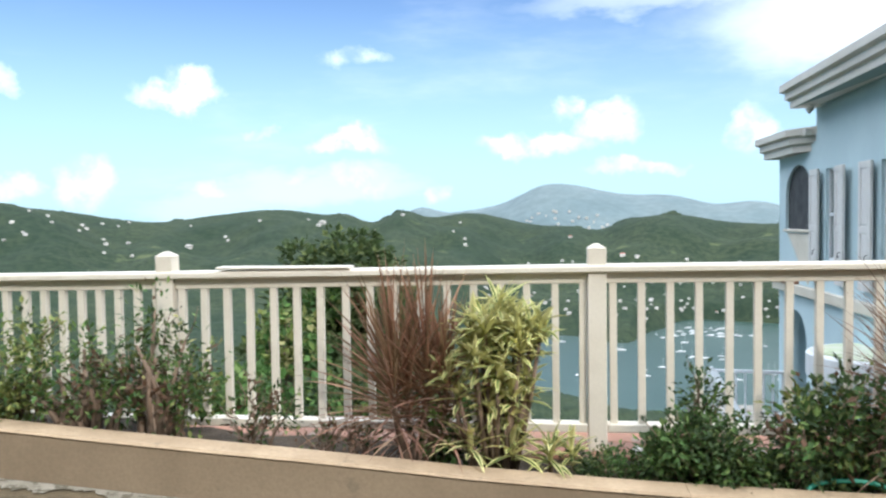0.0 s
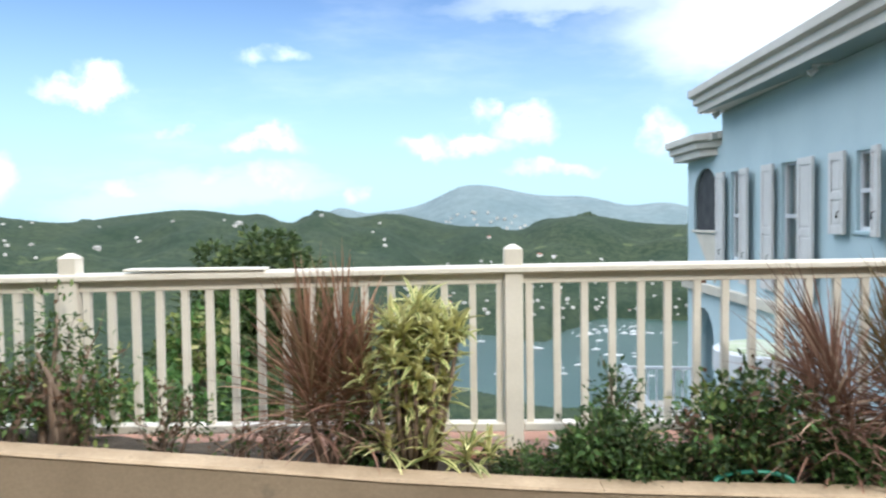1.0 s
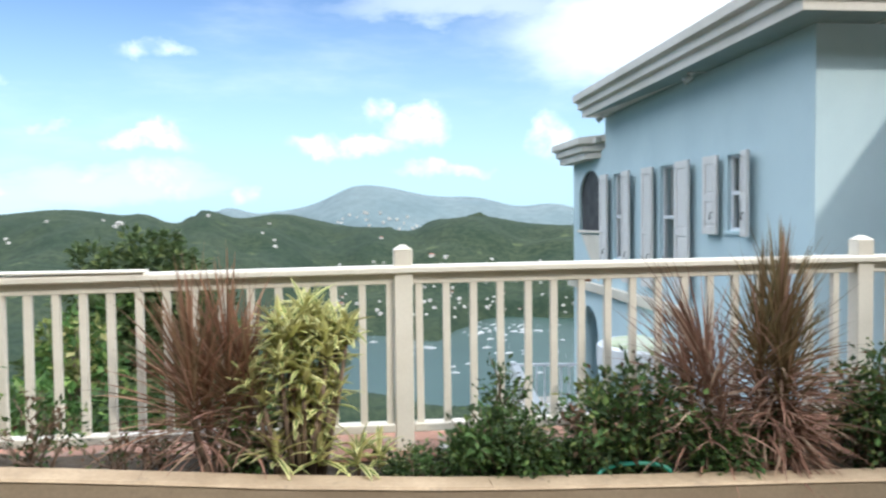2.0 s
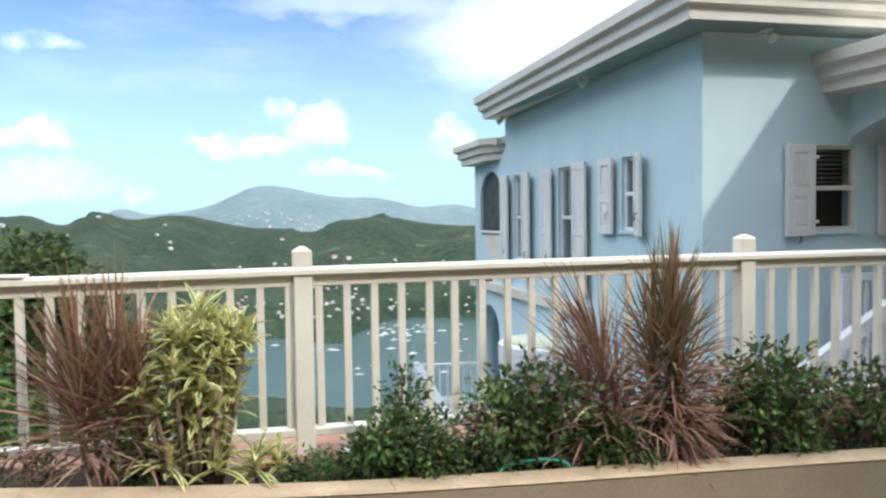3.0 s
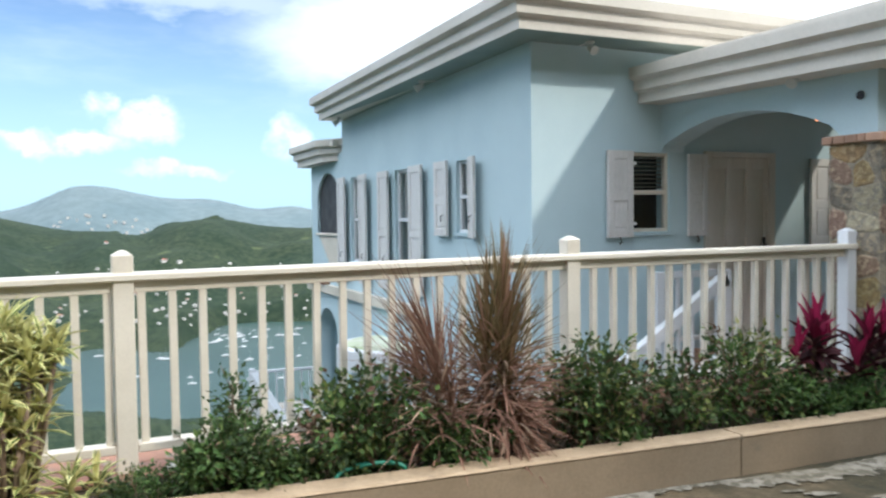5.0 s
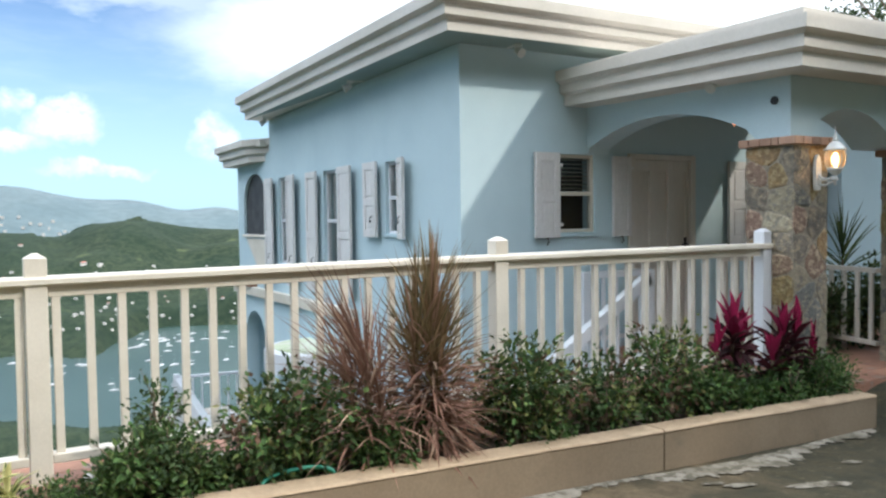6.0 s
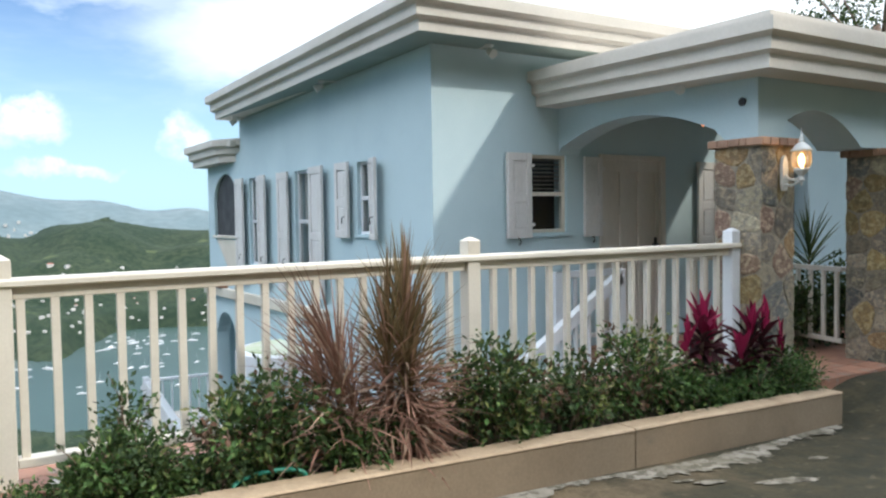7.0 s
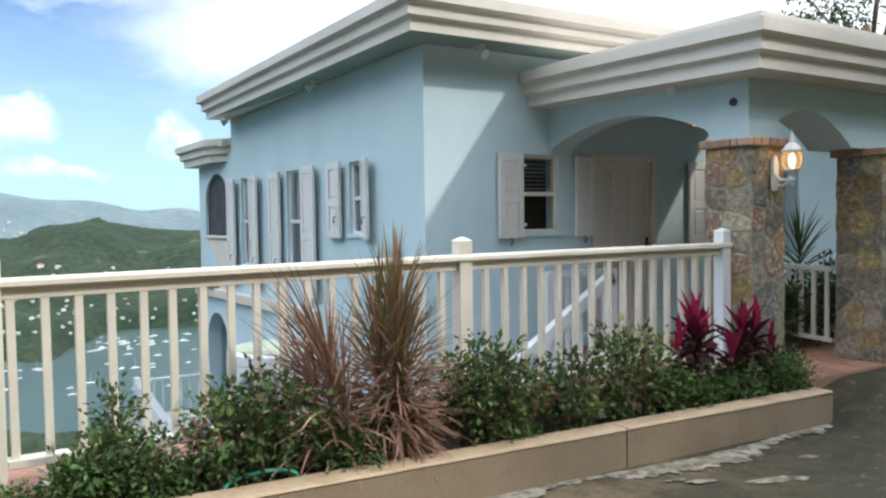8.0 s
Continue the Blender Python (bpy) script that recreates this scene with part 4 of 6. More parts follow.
STONE_KINDS = []
for k, (c1, c2, c3) in enumerate([((0.27, 0.235, 0.185), (0.17, 0.15, 0.125), (0.38, 0.31, 0.21)), ((0.19, 0.185, 0.17), (0.12, 0.12, 0.115), (0.31, 0.27, 0.20)),
                                  ((0.38, 0.255, 0.115), (0.24, 0.175, 0.10), (0.44, 0.34, 0.19)), ((0.25, 0.165, 0.12), (0.17, 0.115, 0.085), (0.38, 0.29, 0.20)),
                                  ((0.42, 0.36, 0.25), (0.30, 0.25, 0.18), (0.20, 0.18, 0.15))]):
    STONE_KINDS.append(material("pillar_stone_%s" % "abcde"[k], c1, c2, 0.88, 16, 50, 1.0, spots=c3, spot_scale=20, spot_edge=0.47, spot_width=0.16, stain=0.5, each=0.3, each_hue=0.012, bump_size=0.02))


def stone_pillar(x0, x1, y0, y1, z0, z1, seed, label):
    g = random.Random(seed)
    base = thing("stone_pillar", ((x0 + x1) / 2, (y0 + y1) / 2, z0), label, "pillar", "porch pillars")
    cx, cy = (x0 + x1) / 2, (y0 + y1) / 2
    part("core", box((x0 - cx, y0 - cy, 0), (x1 - cx, y1 - cy, z1 - z0)), "mortar", base)
    hx, hy, high = (x1 - x0) / 2, (y1 - y0) / 2, z1 - z0
    for face in ("south", "west"):
        half = hx if face == "south" else hy
        for cell in stone_cells(g, -half - 0.010, half + 0.010, 0.0, high, 0.19):
            ca, cz = sum(p[0] for p in cell) / len(cell), sum(p[1] for p in cell) / len(cell)
            gap = g.uniform(0.006, 0.013)
            near = []
            for a, z in cell:
                d = math.hypot(a - ca, z - cz)
                near.append((ca + (a - ca) * max(1 - gap / max(d, 0.01), 0.3), cz + (z - cz) * max(1 - gap / max(d, 0.01), 0.3)))
            ring = []
            for i, (a, z) in enumerate(near):
                b, y = near[(i + 1) % len(near)]
                ring += [(a + (b - a) * k + g.uniform(-0.004, 0.004), z + (y - z) * k + g.uniform(-0.004, 0.004)) for k in (0.22, 0.78)]
            n = len(ring)
            proud = g.uniform(0.002, 0.009)
            bm = bmesh.new()
            rows = []
            for shrink, depth in ((1.0, -0.004), (1.0, proud * 0.5), (0.86, proud)):
                row = []
                for a, z in ring:
                    a2, z2 = ca + (a - ca) * shrink, cz + (z - cz) * shrink
                    row.append(bm.verts.new((a2, -hy - depth, z2) if face == "south" else (-hx - depth, -a2, z2)))
                rows.append(row)
            for u, v in zip(rows, rows[1:]):
                for i in range(n):
                    j = (i + 1) % n
                    bm.faces.new((u[i], u[j], v[j], v[i]))
            bm.faces.new(rows[-1])
            part("stone", bm, STONE_KINDS[g.choice((0, 0, 1, 2, 2, 3, 4, 4))], base)
    # brick cap
    out = 0.045
    for side in ("south", "west"):
        half = (hx if side == "south" else hy) + out
        a = -half
        while a < half - 0.02:
            b = min(a + 0.105, half)
            if side == "south":
                bm = box((a + 0.004, -hy - out, high), (b - 0.004, -hy + 0.1, high + 0.062), 0.006)
            else:
                bm = box((-hx - out, max(a, -hy + 0.1) + 0.004, high), (-hx + 0.1, max(b, -hy + 0.11) - 0.002, high + 0.062), 0.006)
            if side == "south" or b > -hy + 0.12:
                part("brick", bm, "brick", base)
            a = b
    part("cap_core", box((-hx + 0.1, -hy + 0.1, high), (hx + out, hy + out, high + 0.06)), "mortar", base)


stone_pillar(5.29, 5.70, 4.07, 4.50, -0.1, 1.985, 5, "square pillar of mixed grey and ochre fieldstone with a brick cap")
stone_pillar(7.15, 7.75, 4.07, 4.50, -0.1, 1.965, 8, "wide pillar of dark fieldstone with a brick cap")


def build_lantern():
    x, y = 5.53, 4.05
    base = thing("wall_lantern", (x, y, 1.665), "white carriage lantern with a glowing amber glass on the stone pillar", "wall lantern")
    out = -0.19
    bm = bmesh.new()
    prism([(-0.045, 0.02), (-0.03, -0.03), (0.03, -0.03), (0.045, 0.02), (0.045, 0.17), (0.025, 0.23), (0.0, 0.25), (-0.025, 0.23), (-0.045, 0.17)], "y", -0.03, 0.0, bm)
    part("backplate", bm, "lamp_white", base)
    bm = bmesh.new()
    tube(bm, [(0, -0.02, 0.10), (0, -0.07, 0.055), (0, -0.13, 0.05), (0, out, 0.075)], 0.013, 8)
    tube(bm, [(0, -0.02, 0.02), (0, -0.09, 0.005), (0, out, 0.04)], 0.009, 8)
    part("arm", bm, "lamp_white", base)
    part("lamp_foot", lathe([(0.002, 0.0), (0.014, 0.012), (0.008, 0.03), (0.026, 0.04), (0.034, 0.05), (0.018, 0.065), (0.026, 0.085), (0.046, 0.10), (0.062, 0.118), (0.070, 0.124), (0.070, 0.136), (0.058, 0.140)], centre=(0, out, 0)), "lamp_white", base, "", True)
    globe = part("globe", lathe([(0.056, 0.140), (0.076, 0.158), (0.086, 0.19), (0.086, 0.225), (0.080, 0.256), (0.070, 0.272)], centre=(0, out, 0)), "lamp_glass", base, "amber ribbed glass", True)
    globe.visible_shadow = False
    part("bulb", lathe([(0.010, 0.150), (0.016, 0.165), (0.026, 0.195), (0.024, 0.222), (0.012, 0.245), (0.002, 0.252)], centre=(0, out, 0), steps=12), "bulb", base, "glowing flame-shaped bulb", True)
    part("cap", lathe([(0.086, 0.268), (0.100, 0.272), (0.100, 0.282), (0.082, 0.290), (0.060, 0.318), (0.034, 0.336), (0.022, 0.342)], centre=(0, out, 0)), "lamp_white", base, "", True)
    part("finial", lathe([(0.022, 0.342), (0.030, 0.348), (0.030, 0.354), (0.014, 0.362), (0.020, 0.378), (0.012, 0.392), (0.007, 0.412), (0.003, 0.44), (0.001, 0.455)], centre=(0, out, 0), steps=10), "lamp_white", base, "", True)
    for i in range(8):
        t = 2 * math.pi * (i + 0.5) / 8
        c, s = math.cos(t), math.sin(t)
        bm = bmesh.new()
        tube(bm, [(r * c, out + r * s, h) for r, h in ((0.060, 0.136), (0.080, 0.158), (0.090, 0.19), (0.090, 0.225), (0.084, 0.256), (0.072, 0.276))], 0.0035, 5)
        part("rib", bm, "lamp_white", base)

    base.scale = (0.76, 0.85, 0.98)


build_lantern()


# ---------------------------------------------------------------- landing, small railings and stairs
def build_landing():
    base = thing("landing", (0, 0, 0), "terracotta-tiled landing before the porch", "landing", kind="structure")
    part("landing_base", box((5.28, 4.01, -0.6), (7.16, 4.53, 0.075)), "terracotta", base)
    tile = raw_mesh("tile", *tile_data(0.296, 0.236, 0.02), ["terracotta"])
    g = random.Random(3)
    for i in range(6):
        for j in range(2):
            ob = new("tile", tile)
            ob.parent = base
            ob.matrix_local = Matrix.Translation((5.45 + i * 0.3, 4.13 + j * 0.24, 0.08 + g.uniform(-0.002, 0.002)))


build_landing()


def straight_railing(name, a, b, foot_a, foot_b, pitch, label, mat="white", wide=0.06, stick=0.03, posts=(), rise=0.045):
    """A light railing: handrail from a to b, bottom rail, balusters."""
    a, b = Vector(a), Vector(b)
    base = thing(name, a, label, "railing")
    o = a
    bm = bmesh.new()
    beam(bm, a - o, b - o, wide, rise, bevel=0.004)
    part("handrail", bm, mat, base)
    bm = bmesh.new()
    fa, fb = Vector((a.x, a.y, foot_a)), Vector((b.x, b.y, foot_b))
    beam(bm, fa - o, fb - o, wide * 0.7, 0.04, bevel=0.003)
    part("bottom_rail", bm, mat, base)
    n = max(int((b - a).to_2d().length / pitch), 1)
    for i in range(n):
        t = (i + 0.5) / n
        p, q = a.lerp(b, t), fa.lerp(fb, t)
        part("baluster", box((p.x - o.x - stick / 2, p.y - o.y - stick / 2, q.z - o.z), (p.x - o.x + stick / 2, p.y - o.y + stick / 2, p.z - o.z), 0.002), mat, base)
    for x, y, z0, z1 in posts:
        bm = box((x - o.x - 0.045, y - o.y - 0.045, z0 - o.z), (x - o.x + 0.045, y - o.y + 0.045, z1 - o.z), 0.006)
        part("newel", bm, mat, base)
    return base


straight_railing("porch_railing", (7.28, 4.60, 0.905), (7.60, 5.78, 0.905), 0.21, 0.21, 0.155, "white railing running back from the wide stone pillar", stick=0.036, wide=0.075)
straight_railing("stair_railing", (3.95, 5.9, -0.16), (5.60, 5.9, 0.85), -0.75, 0.16, 0.16, "white sloping stair railing beside the house", "fresh_white", 0.09, 0.035, rise=0.115,
                 posts=((5.60, 5.9, -0.3, 0.93),))
straight_railing("landing_railing", (5.14, 6.32, 0.865), (5.98, 6.32, 0.865), 0.22, 0.22, 0.15, "white railing of the side landing", "fresh_white", 0.07, 0.035, rise=0.07,
                 posts=((5.14, 6.32, -0.3, 0.90), (5.98, 6.32, -0.3, 0.90)))


straight_railing("porch_railing", (6.62, 5.9, 0.985), (7.13, 5.9, 0.985), 0.24, 0.24, 0.15, "short white railing inside the porch", stick=0.034)


def build_steps():
    base = thing("stair", (4.0, 5.7, -1.4), "painted masonry stair going down beside the house", "stair", kind="structure")
    for i in range(8):
        part("step", box((1.6 - i * 0.28 - 0.3, 0.25, -1.5), (1.6 - i * 0.28, 0.88, 1.42 - i * 0.175), 0.008), "block", base)
    part("landing_slab", box((1.6, 0.25, -1.5), (1.78, 0.88, 1.45), 0.008), "terracotta", base)


build_steps()
straight_railing("deck_railing", (2.70, 13.5, -1.09), (3.86, 13.5, -1.115), -1.80, -1.80, 0.13, "thin white railing of the lower deck", "fresh_white", 0.06, 0.025,
                 posts=((2.66, 13.5, -4.0, -1.03),))
straight_railing("deck_stair_railing", (2.62, 13.3, -1.10), (3.10, 12.6, -2.05), -1.9, -2.85, 0.2, "broad white sloping handrail of the lower stair", "fresh_white", 0.16, 0.03, rise=0.15)
bm = box((2.55, 12.5, -4.2), (3.86, 15.0, -2.0), 0.01)
tagged(mesh_object("lower_deck", bm, "block"), "grey masonry lower deck beside the house", "deck", kind="structure")

tub = thing("cistern", (3.86, 10.0, -1.0), "round white rendered cistern with a mossy flat top", "cistern")
part("drum", lathe([(0.62, -3.2), (0.62, 0.50)], steps=32), "wall", tub)
part("rim", lathe([(0.66, 0.50), (0.80, 0.52), (0.80, 0.78), (0.77, 0.80), (0.68, 0.80)], steps=36), "fresh_white", tub, "white rounded rim")
M["moss"] = material("mossy_plaster", (0.60, 0.66, 0.45), (0.72, 0.72, 0.62), 0.8, 4, 60, 0.3, spots=(0.35, 0.42, 0.2), spot_scale=3, spot_edge=0.55)
part("lid", lathe([(0.69, 0.79), (0.685, 0.812), (0.3, 0.82), (0.0, 0.82)], steps=36), "moss", tub, "mossy pale green top")


# ---------------------------------------------------------------- plants
L_RED = leaf_material("red_blade", (0.28, 0.135, 0.09), (0.20, 0.14, 0.08), (0.38, 0.23, 0.16), 0.45)
L_TAN = leaf_material("dry_blade", (0.34, 0.195, 0.145), (0.22, 0.13, 0.095), (0.46, 0.33, 0.24), 0.5)
L_BRONZE = leaf_material("bronze_blade", (0.24, 0.155, 0.085), (0.17, 0.14, 0.07), (0.31, 0.19, 0.135), 0.45)
L_CREAM = leaf_material("cream_blade", (0.78, 0.73, 0.38), (0.62, 0.60, 0.25), None, 0.45)
L_LIME = leaf_material("lime_blade", (0.12, 0.19, 0.042), (0.08, 0.145, 0.036), None, 0.45)
L_PINK = leaf_material("pink_blade", (0.42, 0.025, 0.10), (0.16, 0.016, 0.045), None, 0.4)
L_PLUM = leaf_material("plum_blade", (0.075, 0.016, 0.024), (0.032, 0.016, 0.018), None, 0.4)
L_GREEN = leaf_material("shrub_leaf", (0.068, 0.104, 0.038), (0.036, 0.062, 0.026), (0.14, 0.18, 0.06), 0.4)
L_FRESH = leaf_material("fresh_leaf", (0.098, 0.175, 0.050), (0.060, 0.115, 0.038), (0.17, 0.25, 0.08), 0.4)
L_YELLOW = leaf_material("yellow_leaf", (0.26, 0.28, 0.09), (0.15, 0.20, 0.06), (0.36, 0.34, 0.15), 0.45)
L_DRY = leaf_material("brown_leaf", (0.16, 0.09, 0.06), (0.10, 0.07, 0.045), None, 0.6)
L_TREE = leaf_material("tree_leaf", (0.085, 0.12, 0.045), (0.055, 0.085, 0.034), (0.13, 0.16, 0.055), 0.5)
L_BUSH = leaf_material("bush_leaf", (0.11, 0.20, 0.05), (0.06, 0.13, 0.04), (0.18, 0.27, 0.07), 0.45)


class Leaves:
    """Gathers blades and leaves, then makes one mesh of them."""

    def __init__(self):
        self.v, self.f = [], []

    def blade(self, root, way, length, width, droop, fold=0.25, steps=6, twist=0.0):
        """A long strap leaf that starts along way and bends down."""
        way = Vector(way).normalized()
        side = way.cross(Vector((0, 0, 1)))
        side = side.normalized() if side.length > 0.05 else Vector((1, 0, 0))
        side = Matrix.Rotation(twist, 3, way) @ side
        p, start = Vector(root), len(self.v)
        for i in range(steps + 1):
            t = i / steps
            w = width * (0.55 + 0.9 * t if t < 0.5 else 1.0) * (1 - max(0, (t - 0.45) / 0.55) ** 1.6)
            up = side.cross(way)
            self.v += [p - side * w / 2 + up * fold * w, p + Vector((0, 0, 0)), p + side * w / 2 + up * fold * w]
            p = p + way * length / steps
            way = (way + Vector((0, 0, -droop / steps * (0.5 + t)))).normalized()
        for i in range(steps):
            a = start + i * 3
            self.f += [(a, a + 1, a + 4, a + 3), (a + 1, a + 2, a + 5, a + 4)]

    def leaf(self, place, way, normal, length, width):
        """A small pointed leaf, folded along its midrib."""
        way = Vector(way).normalized()
        side = way.cross(normal)
        side = side.normalized() if side.length > 0.05 else way.orthogonal().normalized()
        up = side.cross(way)
        a = len(self.v)
        p = Vector(place)
        self.v += [p, p + way * length * 0.45 + side * width / 2 + up * width * 0.14, p + way * length, p + way * length * 0.45 - side * width / 2 + up * width * 0.14, p + way * length * 0.5]
        self.f += [(a, a + 1, a + 4), (a + 1, a + 2, a + 4), (a + 2, a + 3, a + 4), (a + 3, a, a + 4)]

    def part(self, name, mat, parent, label=""):
        ob = new(name, raw_mesh(name, self.v, self.f, [mat]))
        ob.parent = parent
        if label:
            tagged(ob, label)
        return ob


def spread(g):
    """A random unit direction."""
    z, t = g.uniform(-1, 1), g.uniform(0, 2 * math.pi)
    r = math.sqrt(1 - z * z)
    return Vector((r * math.cos(t), r * math.sin(t), z))


def soil_at(x):
    return coping_height(x) - 0.085


def spiky(name, x, y, seed, heads, label, upper, lower, stem_mat="bark", category="cordyline", group="", z=None, brush=0.75, shift=0.75, tilt=0.0):
    """A cordyline: canes, each with a head of long stiff blades and a skirt of drooping ones.
    heads: dx, dy, height of the crown, blades, length, width, skirt blades, openness"""
    g = random.Random(seed)
    base = thing(name, (x, y, soil_at(x) if z is None else z), label, category, group)
    for dx, dy, high, count, length, width, skirt, wide in heads:
        top = Vector((dx, dy, high))
        bm = bmesh.new()
        tube(bm, [(dx * 0.3, dy * 0.3, 0), (dx * 0.6 + g.uniform(-0.02, 0.02), dy * 0.6, high * 0.5), top, top + Vector((0, 0, length * 0.25))], [0.022, 0.018, 0.014, 0.006], 7)
        part("cane", bm, stem_mat, base, smooth=True)
        for i in range(count):
            t = i / count
            a = i * 2.39996 + g.uniform(-0.3, 0.3)
            lean = wide * (0.10 + 1.45 * t ** 1.15) + g.gauss(0, 0.17)
            way = Vector((math.cos(a) * math.sin(lean), math.sin(a) * math.sin(lean), math.cos(lean)))
            way = (way + Vector((tilt, 0, 0))).normalized()
            one = Leaves()
            one.blade(top + Vector((0, 0, length * (0.36 - brush * t))) + way * 0.01, way, length * g.uniform(0.58, 1.1) * (1 - 0.22 * t), width * g.uniform(0.6, 1.05), g.uniform(0.03, 0.45) + 0.35 * t, 0.3, 6, g.uniform(-0.5, 0.5))
            one.part("leaf", upper if t < shift else lower, base)
        for i in range(skirt):
            a = i * 2.39996 + g.uniform(-0.4, 0.4)
            lean = g.uniform(1.0, 2.1)
            way = Vector((math.cos(a) * math.sin(lean), math.sin(a) * math.sin(lean), math.cos(lean)))
            one = Leaves()
            one.blade(top + Vector((0, 0, g.uniform(-0.75, -0.1) * min(high, length * 1.1))), way, length * g.uniform(0.4, 0.75), width * g.uniform(0.6, 1.0), g.uniform(0.5, 1.6), 0.25, 6, g.uniform(-0.6, 0.6))
            one.part("leaf", lower, base)
    return base


spiky("cordyline", -0.76, 3.93, 21, [(-0.10, 0.0, 0.30, 150, 0.60, 0.0145, 22, 1.0), (0.06, 0.03, 0.36, 130, 0.56, 0.0145, 18, 0.80), (-0.04, 0.04, 0.22, 90, 0.56, 0.014, 14, 1.05), (0.16, 0.0, 0.30, 90, 0.50, 0.014, 12, 0.75)],
      "red-brown narrow-leaved cordyline in the planter", L_RED, L_TAN, brush=0.5, shift=0.85, tilt=-0.10)
spiky("cordyline", 1.66, 3.93, 22, [(0.0, 0.02, 0.40, 150, 0.62, 0.0155, 30, 0.95), (-0.08, 0.0, 0.3, 70, 0.58, 0.015, 10, 1.0), (0.06, -0.03, 0.26, 60, 0.5, 0.015, 20, 1.1)], "bronze spiky cordyline leaning out of the planter", L_TAN, L_TAN, brush=0.6, tilt=-0.48)
spiky("cordyline", 2.02, 3.92, 23, [(0.02, 0.0, 0.63, 280, 0.54, 0.0150, 70, 1.25), (-0.07, 0.02, 0.54, 200, 0.52, 0.0145, 60, 1.25), (0.08, 0.03, 0.48, 170, 0.52, 0.0145, 60, 1.25), (0.03, -0.05, 0.26, 60, 0.46, 0.0150, 120, 1.4)], "tall bronze spiky cordyline with a skirt of dry leaves", L_BRONZE, L_TAN, brush=1.0, shift=0.55)
spiky("ti_plant", 4.47, 3.95, 31, [(0.0, 0, 0.52, 30, 0.27, 0.085, 16, 1.15), (0.15, 0.04, 0.46, 18, 0.23, 0.075, 8, 1.1), (-0.12, 0.03, 0.40, 12, 0.22, 0.07, 10, 1.2)], "ti plant with bright magenta young leaves over dark plum ones", L_PINK, L_PLUM, category="ti plant", shift=0.45)
spiky("ti_plant", 5.00, 3.95, 32, [(0.0, 0, 0.42, 28, 0.30, 0.085, 18, 1.05), (0.12, -0.02, 0.46, 18, 0.25, 0.075, 8, 0.9), (-0.14, -0.03, 0.30, 14, 0.24, 0.075, 12, 1.2), (0.40, 0.02, 0.30, 14, 0.24, 0.065, 5, 0.8)], "ti plant with magenta young leaves over dark plum ones", L_PINK, L_PLUM, category="ti plant", shift=0.3)


def variegated(x, y, seed, tufts, label):
    """A striped dracaena: rosettes of cream-edged arching leaves on canes. tufts: dx, dy, height, leaves, length"""
    g = random.Random(seed)
    base = thing("dracaena", (x, y, soil_at(x)), label, "dracaena", "striped dracaenas")
    for dx, dy, high, count, length in tufts:
        if high > 0.12:
            bm = bmesh.new()
            tube(bm, [(dx * 0.4, dy * 0.4, 0), (dx * 0.8, dy, high * 0.6), (dx, dy, high)], [0.014, 0.012, 0.008], 6)
            part("cane", bm, "bark", base, smooth=True)
        rim, core = Leaves(), Leaves()
        for i in range(count):
            a = i * 2.39996 + g.uniform(-0.3, 0.3)
            lean = 0.35 + 1.45 * (i / count) + g.uniform(-0.1, 0.1)
            way = Vector((math.cos(a) * math.sin(lean), math.sin(a) * math.sin(lean), math.cos(lean)))
            size, wd, dr = length * g.uniform(0.75, 1.1), 0.029 * g.uniform(0.8, 1.15), g.uniform(0.35, 1.1)
            root = Vector((dx, dy, high + g.uniform(-0.05, 0.05)))
            tw = g.uniform(-0.3, 0.3)
            rim.blade(root, way, size, wd, dr, 0.2, 6, tw)
            core.blade(root + Vector((0, 0, 0.0022)), way, size * 0.97, wd * 0.35, dr, 0.2, 6, tw)
        rim.part("leaf_margin", L_CREAM, base, "cream leaf margins")
        core.part("leaf_centre", L_LIME, base, "green leaf centres")
    return base


g = random.Random(77)
tall = []
for k in range(15):
    h = g.uniform(0.52, 0.74)
    tall.append((g.uniform(-0.15, 0.19), g.uniform(-0.11, 0.08), h, g.randint(28, 34), g.uniform(0.14, 0.185)))
for k in range(12):
    h = g.uniform(0.10, 0.50)
    tall.append((0.07 + g.uniform(-0.10, 0.09), g.uniform(-0.08, 0.06), h, g.randint(16, 22), g.uniform(0.13, 0.18)))
tall += [(-0.22, -0.06, 0.47, 22, 0.17), (-0.17, -0.08, 0.40, 16, 0.16), (0.22, 0.0, 0.70, 20, 0.17), (0.02, 0.0, 0.79, 24, 0.19), (-0.1, -0.02, 0.70, 22, 0.2), (0.1, -0.03, 0.68, 22, 0.2)]
variegated(-0.36, 3.92, 41, tall, "tall cream-and-green striped dracaena in the planter")
variegated(-0.10, 3.86, 42, [(0.0, 0, 0.14, 26, 0.2), (0.10, 0.04, 0.10, 20, 0.18)], "low cream-and-green striped dracaena tuft")
variegated(-0.48, 3.86, 43, [(0.0, 0, 0.13, 28, 0.22), (0.20, 0.0, 0.12, 22, 0.2)], "low cream-and-green striped dracaena tuft")


